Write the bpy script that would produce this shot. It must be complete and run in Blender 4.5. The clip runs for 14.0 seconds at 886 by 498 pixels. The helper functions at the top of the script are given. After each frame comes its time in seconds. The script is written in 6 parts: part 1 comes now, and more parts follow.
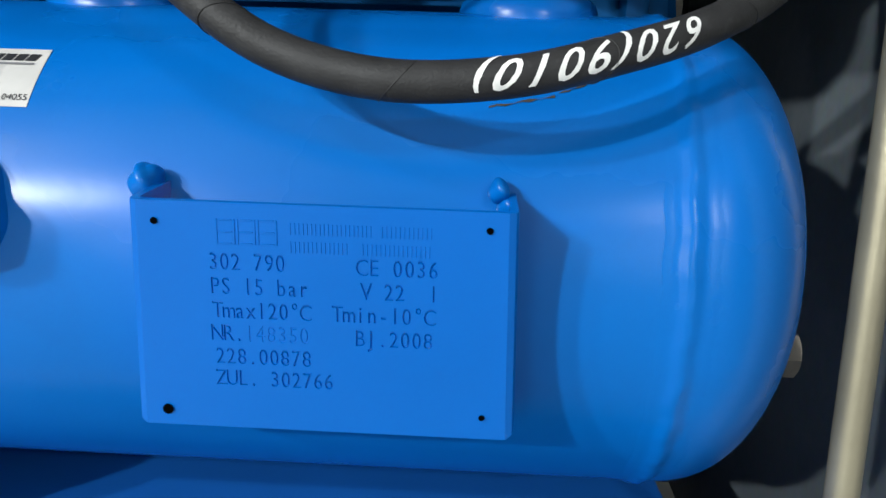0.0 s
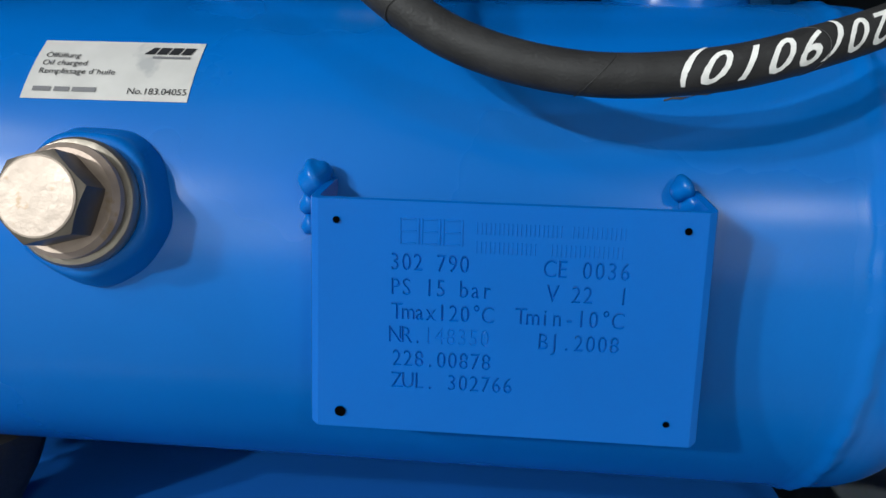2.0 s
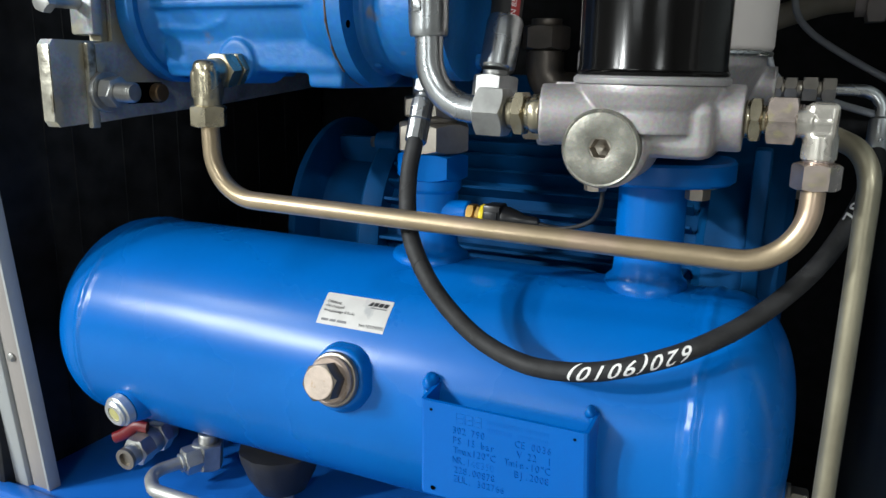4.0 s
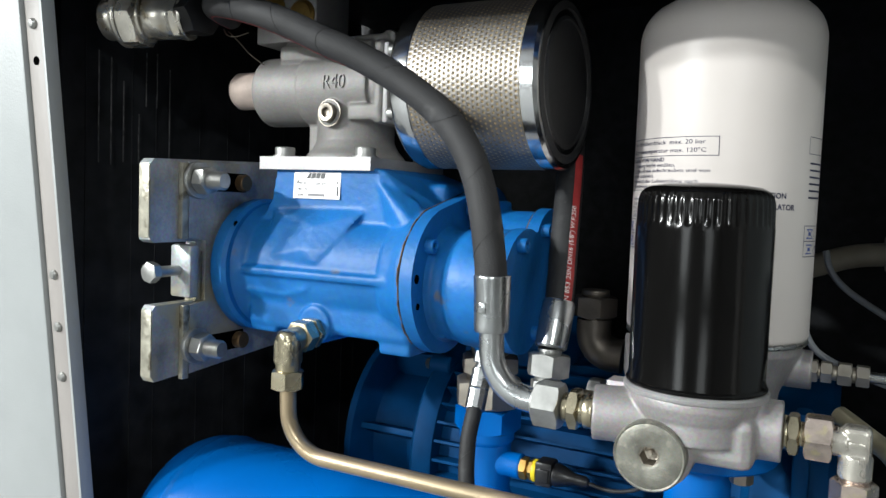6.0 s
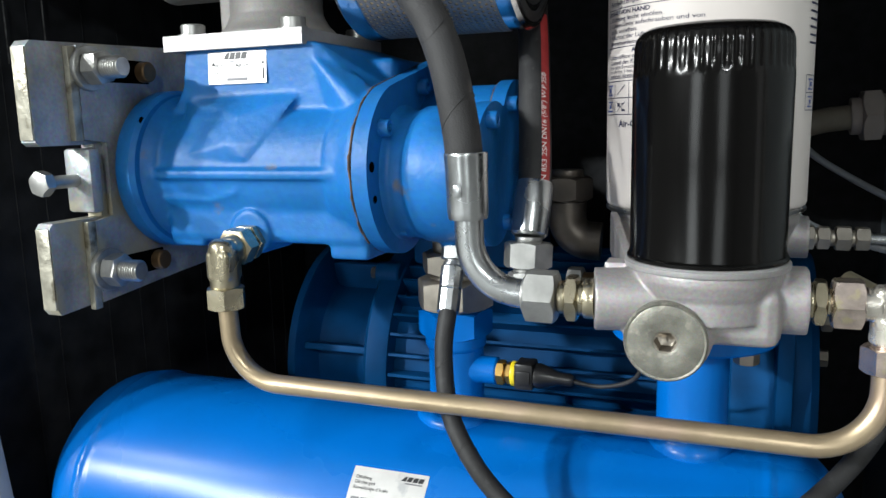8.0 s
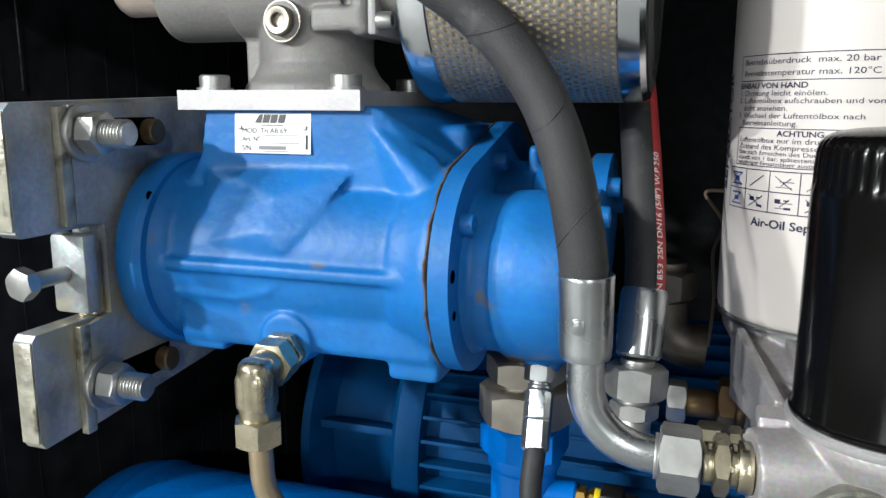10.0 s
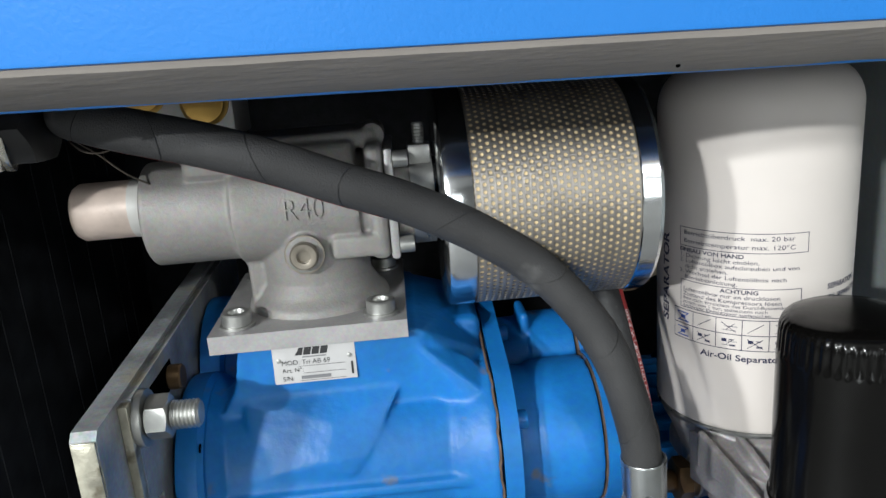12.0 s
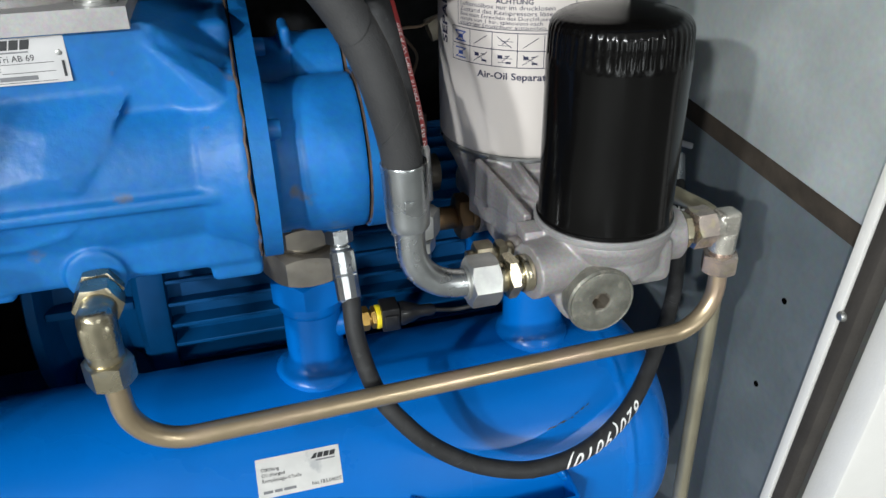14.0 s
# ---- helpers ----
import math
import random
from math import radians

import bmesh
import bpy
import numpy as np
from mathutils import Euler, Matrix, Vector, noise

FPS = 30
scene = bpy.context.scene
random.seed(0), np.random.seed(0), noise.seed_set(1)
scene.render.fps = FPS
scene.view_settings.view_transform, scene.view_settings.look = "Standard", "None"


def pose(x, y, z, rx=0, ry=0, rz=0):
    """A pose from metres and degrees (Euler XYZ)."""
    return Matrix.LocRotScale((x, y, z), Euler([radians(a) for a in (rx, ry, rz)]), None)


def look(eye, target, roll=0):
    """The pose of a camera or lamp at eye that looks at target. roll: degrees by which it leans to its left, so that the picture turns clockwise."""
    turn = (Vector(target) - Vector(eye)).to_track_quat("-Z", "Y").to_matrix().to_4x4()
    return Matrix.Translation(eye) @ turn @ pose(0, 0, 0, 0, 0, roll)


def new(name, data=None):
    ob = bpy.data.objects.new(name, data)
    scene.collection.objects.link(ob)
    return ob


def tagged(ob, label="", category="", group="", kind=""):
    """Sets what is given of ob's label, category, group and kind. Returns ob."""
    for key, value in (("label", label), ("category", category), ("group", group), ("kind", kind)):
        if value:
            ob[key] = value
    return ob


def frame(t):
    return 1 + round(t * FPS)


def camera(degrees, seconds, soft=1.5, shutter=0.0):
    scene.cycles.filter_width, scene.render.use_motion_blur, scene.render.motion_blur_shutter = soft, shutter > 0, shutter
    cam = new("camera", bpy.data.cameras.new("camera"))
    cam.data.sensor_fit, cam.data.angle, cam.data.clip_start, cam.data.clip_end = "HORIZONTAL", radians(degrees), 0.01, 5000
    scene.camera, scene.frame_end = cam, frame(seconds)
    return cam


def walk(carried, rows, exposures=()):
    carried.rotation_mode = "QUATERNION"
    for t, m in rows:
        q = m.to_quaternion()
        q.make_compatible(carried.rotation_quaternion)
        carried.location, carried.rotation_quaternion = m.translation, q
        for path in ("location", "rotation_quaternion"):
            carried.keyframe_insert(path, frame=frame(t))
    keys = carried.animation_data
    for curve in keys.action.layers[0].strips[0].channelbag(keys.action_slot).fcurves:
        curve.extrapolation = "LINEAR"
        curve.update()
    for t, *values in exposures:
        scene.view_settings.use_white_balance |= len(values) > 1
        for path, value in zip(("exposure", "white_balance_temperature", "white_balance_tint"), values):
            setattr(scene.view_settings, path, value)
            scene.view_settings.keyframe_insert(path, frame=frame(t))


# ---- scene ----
cam = camera(60.2, 14.0)
PATH = [
    (0, (0.0074, 0.0199, 0.4946), (-0.0697, 1.9793, 0.1002), 1.85),
    (0.5, (-0.0398, 0.0304, 0.4873), (-0.1251, 1.9973, 0.1362), 1.93),
    (1, (-0.0497, 0.0417, 0.4801), (-0.1556, 2.0014, 0.0980), 1.61),
    (1.5, (-0.0498, 0.0418, 0.4821), (-0.1766, 1.9956, 0.0750), 1.48),
    (2, (-0.0455, 0.0261, 0.4952), (-0.2005, 1.9737, 0.0686), 1.54),
    (2.5, (-0.0250, -0.0359, 0.5275), (-0.2515, 1.9038, 0.0970), 1.72),
    (3, (0.0310, -0.1082, 0.5765), (-0.4038, 1.7846, 0.0967), 1.77),
    (3.5, (0.0859, -0.1759, 0.6161), (-0.5461, 1.6548, 0.1195), 1.78),
    (4, (0.1328, -0.2229, 0.7055), (-0.6777, 1.5470, 0.2472), 1.09),
    (4.2, (0.1389, -0.2367, 0.7396), (-0.7103, 1.5278, 0.3334), 1.10),
    (6.3, (0.1284, -0.2681, 0.8308), (-0.7998, 1.5000, 0.7115), 2.15),
    (6.5, (0.1274, -0.2660, 0.8316), (-0.7898, 1.5059, 0.7008), 1.97),
    (7, (0.1190, -0.2552, 0.8165), (-0.7566, 1.5345, 0.6453), 1.56),
    (7.5, (0.0959, -0.2299, 0.7909), (-0.6782, 1.5917, 0.5048), -0.52),
    (7.7, (0.0804, -0.2177, 0.7944), (-0.6409, 1.6186, 0.4616), -1.41),
    (9.8, (-0.0747, -0.1254, 0.7906), (-0.7319, 1.7385, 0.4864), -0.98),
    (10, (-0.0629, -0.1080, 0.8577), (-0.6809, 1.7587, 0.4915), 0.20),
    (10.5, (-0.0805, -0.1607, 0.9795), (-0.5298, 1.7242, 0.4832), -0.76),
    (11, (-0.2225, -0.2283, 1.0044), (-0.3629, 1.7230, 0.5885), -3.34),
    (11.5, (-0.2325, -0.1800, 1.0165), (-0.2057, 1.7651, 0.5528), -4.17),
    (12, (-0.2560, -0.1521, 1.0478), (-0.1593, 1.7702, 0.5062), -4.44),
    (12.5, (-0.2625, -0.1573, 1.0357), (-0.0790, 1.7168, 0.3611), -3.75),
    (13, (-0.2485, -0.1570, 0.9723), (0.0296, 1.6159, 0.0897), -2.03),
    (13.5, (-0.2314, -0.1553, 0.9421), (0.1282, 1.5490, -0.0396), -1.18),
    (14, (-0.2054, -0.1454, 0.9522), (0.2499, 1.5448, -0.0150), -1.07),
]
walk(cam, [(t, look(eye, target, roll)) for t, eye, target, roll in PATH],
     [(0, -0.12), (0.7, -0.52), (1.5, -0.58), (2.5, -0.45), (4.2, -0.25), (6.3, -0.03), (9.8, 0.0), (11, 0.05), (12, -0.15), (13, -0.12), (14, -0.32)])

# ---------------------------------------------------------------- light
world = bpy.data.worlds.new("hall_air")
world.use_nodes = True
world.node_tree.nodes["Background"].inputs[0].default_value = (0.75, 0.85, 1.0, 1)
world.node_tree.nodes["Background"].inputs[1].default_value = 0.02
scene.world = world


def strip_lamp(eye, target, sx, sy, watts, colour=(0.955, 1.0, 1.0)):
    data = bpy.data.lights.new("hall_lamp", "AREA")
    data.shape, data.size, data.size_y, data.energy, data.color = "RECTANGLE", sx, sy, watts, colour
    lamp = new("hall_lamp", data)
    lamp.matrix_world = look(eye, target)
    return lamp


# tube lamps of the hall, seen almost end-on, behind the camera
strip_lamp((-2.90, -3.54, 2.33), (0.00, 0.35, 0.75), 0.16, 0.09, 186)
strip_lamp((-3.37, -2.77, 2.35), (-0.10, 0.30, 0.60), 0.16, 0.09, 126)
strip_lamp((-2.70, -1.67, 2.75), (-0.15, 0.35, 0.60), 0.16, 0.09, 32)
strip_lamp((1.70, -3.90, 2.60), (0.00, 0.35, 0.60), 0.28, 0.12, 50)
# daylight through two broad hall windows in the wall behind the camera
strip_lamp((-2.0, -6.9, 1.35), (-0.2, 0.35, 0.9), 2.4, 2.2, 125, (0.93, 0.99, 1.0))
strip_lamp((2.0, -6.9, 1.35), (0.0, 0.35, 0.9), 2.4, 2.2, 68, (0.93, 0.99, 1.0))

# ---------------------------------------------------------------- materials


def mat(name, base, rough=0.4, metal=0.0, var=0.12, scale=30.0, bump=0.0, bscale=200.0, coat=0.0,
        spot=None, spot_at=0.62, spot_scale=14.0, rvar=0.12, fine=0.0, stretch=(1, 1, 1), spec=0.5, bump2=0.0, bscale2=30.0):
    m = bpy.data.materials.new(name)
    m.use_nodes = True
    n, l = m.node_tree.nodes, m.node_tree.links
    b = n["Principled BSDF"]
    b.inputs["Roughness"].default_value, b.inputs["Metallic"].default_value = rough, metal
    b.inputs["Specular IOR Level"].default_value = spec
    b.inputs["Coat Weight"].default_value = coat
    b.inputs["Coat Roughness"].default_value = 0.12
    co = n.new("ShaderNodeTexCoord")
    mp = n.new("ShaderNodeMapping")
    mp.inputs["Scale"].default_value = stretch
    l.new(co.outputs["Object"], mp.inputs["Vector"])

    def noise_tex(s, d=4.0):
        t = n.new("ShaderNodeTexNoise")
        t.inputs["Scale"].default_value, t.inputs["Detail"].default_value = s, d
        l.new(mp.outputs[0], t.inputs["Vector"])
        return t

    a = noise_tex(scale)
    ramp = n.new("ShaderNodeValToRGB")
    lo = [max(0, c * (1 - var)) for c in base]
    hi = [min(1, c * (1 + var)) for c in base]
    ramp.color_ramp.elements[0].color, ramp.color_ramp.elements[1].color = (*lo, 1), (*hi, 1)
    ramp.color_ramp.elements[0].position, ramp.color_ramp.elements[1].position = 0.3, 0.7
    l.new(a.outputs["Fac"], ramp.inputs[0])
    out = ramp.outputs[0]
    if fine:
        f = noise_tex(scale * 12, 2.0)
        mx = n.new("ShaderNodeMix")
        mx.data_type, mx.blend_type = "RGBA", "OVERLAY"
        mx.inputs[0].default_value = fine
        l.new(out, mx.inputs[6]), l.new(f.outputs["Color"], mx.inputs[7])
        out = mx.outputs[2]
    if spot:
        s = noise_tex(spot_scale, 7.0)
        sr = n.new("ShaderNodeValToRGB")
        sr.color_ramp.elements[0].position, sr.color_ramp.elements[1].position = spot_at, min(1, spot_at + 0.09)
        l.new(s.outputs["Fac"], sr.inputs[0])
        mx = n.new("ShaderNodeMix")
        mx.data_type = "RGBA"
        l.new(sr.outputs[0], mx.inputs[0])
        l.new(out, mx.inputs[6])
        mx.inputs[7].default_value = (*spot, 1)
        out = mx.outputs[2]
    l.new(out, b.inputs["Base Color"])
    if rvar:
        r = noise_tex(scale * 0.6, 5.0)
        mr = n.new("ShaderNodeMapRange")
        mr.inputs[3].default_value, mr.inputs[4].default_value = max(0.02, rough - rvar), min(1, rough + rvar)
        l.new(r.outputs["Fac"], mr.inputs[0])
        l.new(mr.outputs[0], b.inputs["Roughness"])
    if bump:
        t = noise_tex(bscale, 3.0)
        bp = n.new("ShaderNodeBump")
        bp.inputs["Strength"].default_value, bp.inputs["Distance"].default_value = 1.0, bump
        l.new(t.outputs["Fac"], bp.inputs["Height"])
        if bump2:
            t2 = noise_tex(bscale2, 2.0)
            b2 = n.new("ShaderNodeBump")
            b2.inputs["Strength"].default_value, b2.inputs["Distance"].default_value = 1.0, bump2
            l.new(t2.outputs["Fac"], b2.inputs["Height"])
            l.new(b2.outputs[0], bp.inputs["Normal"])
        l.new(bp.outputs[0], b.inputs["Normal"])
    return m


BLUE = (0.0, 0.122, 0.46)
M_TANK = mat("gloss_blue_paint", BLUE, 0.27, var=0.07, scale=9, bump=0.00006, bscale=90, rvar=0.07, spec=0.27, bump2=0.0012, bscale2=7)
M_CAST = mat("blue_painted_cast_iron", (0.005, 0.125, 0.385), 0.46, var=0.22, scale=16, bump=0.00035, bscale=170, rvar=0.12, spec=0.36,
             spot=(0.10, 0.115, 0.15), spot_at=0.665, spot_scale=34, bump2=0.0007, bscale2=36, fine=0.18)
M_PLATE = mat("blue_painted_plate", (0.0, 0.112, 0.475), 0.15, var=0.04, scale=12, bump=0.00003, bscale=160, rvar=0.04, spec=0.34)
# Darker than the other blue paint, with the shade behind the tank put in.
M_MOTOR_SHADED = mat("blue_motor_paint_in_shade", (0.0, 0.060, 0.19), 0.58, var=0.2, scale=20, bump=0.0003, bscale=150, spec=0.14)
M_PAN = mat("blue_powder_coat_pan", (0.008, 0.12, 0.48), 0.35, var=0.06, scale=12, bump=0.00008, bscale=300)
M_POWDER = mat("blue_powder_coat", (0.015, 0.175, 0.55), 0.42, var=0.03, scale=15, bump=0.0002, bscale=420, rvar=0.04)
M_ALU = mat("cast_aluminium", (0.345, 0.325, 0.325), 0.50, 0.5, var=0.14, scale=35, bump=0.0002, bscale=500, fine=0.30,
             spot=(0.27, 0.235, 0.215), spot_at=0.62, spot_scale=32)
M_VALVE = mat("blasted_aluminium", (0.215, 0.205, 0.197), 0.60, 0.30, var=0.12, scale=24, bump=0.0003, bscale=620, fine=0.20,
              spot=(0.20, 0.185, 0.172), spot_at=0.64, spot_scale=18)
M_MILLED = mat("milled_aluminium", (0.36, 0.35, 0.35), 0.50, 0.5, var=0.10, scale=40, bump=0.00012, bscale=500, fine=0.2)
M_ZINC = mat("zinc_plated_steel", (0.40, 0.40, 0.385), 0.42, 0.88, var=0.24, scale=60, bump=0.00008, bscale=300)
M_YZINC = mat("yellow_zinc_steel", (0.42, 0.375, 0.27), 0.28, 0.97, var=0.30, scale=45, bump=0.00006, bscale=300,
              spot=(0.40, 0.40, 0.36), spot_at=0.56, spot_scale=40)
M_PIPE = mat("passivated_steel_pipe", (0.44, 0.345, 0.225), 0.31, 0.75, var=0.16, scale=24, bump=0.00006, bscale=400, rvar=0.08,
             spot=(0.48, 0.36, 0.26), spot_at=0.52, spot_scale=12)
M_PIPE2 = mat("dull_passivated_pipe", (0.36, 0.325, 0.23), 0.40, 0.7, var=0.2, scale=18, bump=0.0001, bscale=300, spot=(0.28, 0.25, 0.18),
              spot_at=0.56, spot_scale=10)
M_CHROME = mat("bright_zinc_sleeve", (0.45, 0.465, 0.47), 0.28, 0.95, var=0.20, scale=40, bump=0.00008, bscale=260, rvar=0.10)
M_RETURN = mat("dull_zinc_pipe", (0.40, 0.40, 0.385), 0.50, 0.75, var=0.2, scale=40, bump=0.0001, bscale=300)
M_GALV = mat("galvanised_plate", (0.33, 0.345, 0.36), 0.46, 0.5, var=0.38, scale=26, bump=0.0006, bscale=140, fine=0.35, rvar=0.16,
             spot=(0.40, 0.37, 0.28), spot_at=0.58, spot_scale=20)
M_EDGE = mat("cut_steel_edge", (0.40, 0.38, 0.31), 0.42, 0.6, var=0.4, scale=60, bump=0.0012, bscale=110, spot=(0.16, 0.14, 0.10),
             spot_at=0.60, spot_scale=55)
M_OLDNUT = mat("oxidised_steel", (0.27, 0.24, 0.20), 0.40, 0.8, var=0.2, scale=50, bump=0.0002, bscale=200)
# Tarnish tone, deepened for the shade that the angle piece stands in.
M_DARKNUT = mat("tarnished_shaded_steel", (0.11, 0.095, 0.08), 0.45, 0.7, var=0.25, scale=50, bump=0.0002, bscale=200)
M_PLUG = mat("worn_plug_steel", (0.40, 0.315, 0.26), 0.52, 0.45, var=0.18, scale=60, bump=0.0003, bscale=180, spot=(0.30, 0.21, 0.12),
             spot_at=0.58, spot_scale=90)
M_NUT = mat("grey_steel_hexagon", (0.37, 0.335, 0.285), 0.36, 0.75, var=0.2, scale=45, bump=0.0002, bscale=180, spot=(0.33, 0.27, 0.20),
            spot_at=0.62, spot_scale=40)
M_DISC = mat("grey_zinc_disc", (0.21, 0.205, 0.175), 0.45, 0.6, var=0.22, scale=120, bump=0.0003, bscale=300, fine=0.35,
             spot=(0.30, 0.285, 0.24), spot_at=0.58, spot_scale=150)
M_NICKEL = mat("worn_nickel_plate", (0.56, 0.53, 0.47), 0.27, 0.75, var=0.22, scale=45, bump=0.0002, bscale=120, spot=(0.42, 0.36, 0.26),
               spot_at=0.58, spot_scale=40)
M_BRASS = mat("brass", (0.50, 0.31, 0.09), 0.32, 0.9, var=0.15, scale=50)
M_BRONZE = mat("dull_bronze", (0.20, 0.125, 0.065), 0.42, 0.8, var=0.2, scale=70)
M_RUBBER = mat("wrapped_hose_rubber", (0.034, 0.0335, 0.0345), 0.66, var=0.16, scale=30, bump=0.0004, bscale=900, rvar=0.05, spec=0.35,
               spot=(0.072, 0.071, 0.071), spot_at=0.62, spot_scale=26)
M_RUBBER2 = mat("black_hose_rubber", (0.020, 0.020, 0.021), 0.60, var=0.3, scale=70, bump=0.0002, bscale=900, spec=0.38, spot=(0.032, 0.032, 0.033), spot_at=0.60, spot_scale=160)
M_BLACKR = mat("black_rubber", (0.014, 0.014, 0.015), 0.55, var=0.2, scale=40, bump=0.0003, bscale=300)
M_LACQ = mat("black_lacquer", (0.0026, 0.0024, 0.0023), 0.17, var=0.1, scale=20, bump=0.00002, bscale=60, rvar=0.03, spec=0.21)
M_WHITE = mat("cream_white_lacquer", (0.645, 0.59, 0.555), 0.38, var=0.03, scale=9, rvar=0.04, spec=0.3)
M_LABEL = mat("white_label", (0.53, 0.52, 0.50), 0.40, var=0.10, scale=50, spot=(0.38, 0.38, 0.38), spot_at=0.60, spot_scale=60)
M_TYPEPL = mat("brushed_type_plate", (0.50, 0.49, 0.49), 0.36, 0.3, var=0.06, scale=60)
M_INK = mat("dark_blue_ink", (0.010, 0.012, 0.05), 0.5, var=0.05)
M_BLACKINK = mat("black_ink", (0.015, 0.015, 0.017), 0.5, var=0.05)
M_GREYINK = mat("grey_ink", (0.16, 0.16, 0.17), 0.5, var=0.1)
M_BLUEINK = mat("blue_ink", (0.03, 0.07, 0.30), 0.5, var=0.05)
M_CHALK = mat("white_paint_marker", (0.80, 0.80, 0.78), 0.7, var=0.12, scale=300)
M_RED = mat("red_print", (0.36, 0.03, 0.03), 0.6, var=0.15, scale=90)
M_REDP = mat("red_plastic", (0.13, 0.003, 0.006), 0.4, var=0.1)
M_YELLOW = mat("yellow_plastic", (0.80, 0.62, 0.02), 0.4, var=0.1)
M_BLACKP = mat("black_plastic", (0.012, 0.012, 0.013), 0.36, var=0.2, scale=60)
M_GREYP = mat("beige_grey_plastic", (0.46, 0.40, 0.36), 0.5, var=0.08)
M_CABLE = mat("grey_cable_sheath", (0.30, 0.31, 0.33), 0.45, var=0.08)
M_TAN = mat("tan_conduit", (0.30, 0.26, 0.20), 0.55, var=0.12)
M_COPPER = mat("thin_brown_wire", (0.22, 0.15, 0.10), 0.5, var=0.1)
M_FOAM = mat("black_sound_lining", (0.013, 0.014, 0.016), 0.5, var=0.5, scale=60, bump=0.001, bscale=60, spec=0.2, spot=(0.014, 0.014, 0.016),
             spot_at=0.70, spot_scale=50)
M_COOLER = mat("black_cooler_enamel", (0.015, 0.016, 0.018), 0.5, var=0.5, scale=30, bump=0.0003, bscale=120, spec=0.2)
M_HOLE = mat("dark_hole", (0.0015, 0.0015, 0.0015), 0.95, var=0.2, rvar=0.0, spec=0.0)
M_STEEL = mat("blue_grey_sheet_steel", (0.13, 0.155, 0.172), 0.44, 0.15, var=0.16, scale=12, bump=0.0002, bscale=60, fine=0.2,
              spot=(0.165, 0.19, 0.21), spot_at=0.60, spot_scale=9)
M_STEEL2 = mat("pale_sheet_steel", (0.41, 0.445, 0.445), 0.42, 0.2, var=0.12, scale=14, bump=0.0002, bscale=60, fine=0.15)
M_SEALBR = mat("brown_adhesive_strip", (0.045, 0.035, 0.026), 0.7, var=0.3, scale=60, bump=0.0005, bscale=150)
M_GASKET = mat("taupe_foam_gasket", (0.22, 0.198, 0.18), 0.85, var=0.16, scale=30, bump=0.0004, bscale=260, stretch=(0.25, 1, 1))
M_GASKETD = mat("dark_foam_gasket", (0.034, 0.029, 0.025), 0.85, var=0.2, scale=30, bump=0.0008, bscale=200)
M_POST = mat("taupe_post_paint", (0.31, 0.285, 0.268), 0.5, var=0.14, scale=16, bump=0.0003, bscale=200, stretch=(1, 1, 0.3))
M_FINGLINT = mat("fin_glint_grey", (0.085, 0.085, 0.088), 0.4, 0.4, var=0.7, scale=150)
M_SEALANT = mat("brown_flange_sealant", (0.085, 0.055, 0.038), 0.7, var=0.5, scale=120, bump=0.0006, bscale=300,
                 spot=(0.005, 0.10, 0.30), spot_at=0.56, spot_scale=60)
# One door paint in two tones that hold the light: left darker, right brighter.
M_DOOR = mat("door_paint_left_darkened", (0.36, 0.375, 0.375), 0.42, var=0.03, scale=20, bump=0.0002, bscale=400)
M_DOOR_BRIGHT = mat("door_paint_right_brightened", (0.74, 0.72, 0.69), 0.40, var=0.03, scale=20, bump=0.0002, bscale=400)
M_PAPER = mat("cream_filter_paper", (0.74, 0.58, 0.34), 0.85, var=0.15, scale=90)
M_PERF = mat("perforated_tin", (0.31, 0.285, 0.262), 0.42, 0.85, var=0.12, scale=45, bump=0.0001, bscale=200)
M_TIN = mat("bright_tin_ring", (0.66, 0.67, 0.68), 0.15, 1.0, var=0.06, scale=40, rvar=0.05)
M_FACE = mat("pale_worn_face", (0.47, 0.385, 0.32), 0.48, 0.25, var=0.12, scale=90, bump=0.0003, bscale=260, spot=(0.36, 0.22, 0.10),
             spot_at=0.60, spot_scale=130)
M_CONC = mat("grey_concrete_floor", (0.25, 0.25, 0.24), 0.6, var=0.15, scale=3, bump=0.001, bscale=40, fine=0.2)
M_HALL = mat("off_white_hall_wall", (0.46, 0.46, 0.45), 0.8, var=0.05, scale=2)
M_CEIL = mat("hall_ceiling_paint", (0.42, 0.42, 0.42), 0.8, var=0.05, scale=2)
M_GLASSY = mat("yellowed_sight_glass", (0.45, 0.42, 0.16), 0.12, var=0.1, coat=0.5)
M_SIGHT = mat("pale_aluminium_ring", (0.66, 0.66, 0.64), 0.34, 0.7, var=0.06)
M_CAP = mat("worn_pinkish_cap", (0.54, 0.44, 0.385), 0.48, 0.15, var=0.18, scale=50, bump=0.0002, bscale=200, spot=(0.40, 0.30, 0.24),
            spot_at=0.60, spot_scale=40)
M_IRID = mat("pink_passivated_nut", (0.62, 0.52, 0.46), 0.24, 0.92, var=0.25, scale=120, spot=(0.70, 0.62, 0.40), spot_at=0.6, spot_scale=90)

# ---------------------------------------------------------------- building helpers


def thing(name, label, category, at=(0, 0, 0), group="", kind=""):
    ob = new(name)
    ob.location = at
    ob.empty_display_size = 0.02
    return tagged(ob, label, category, group, kind)


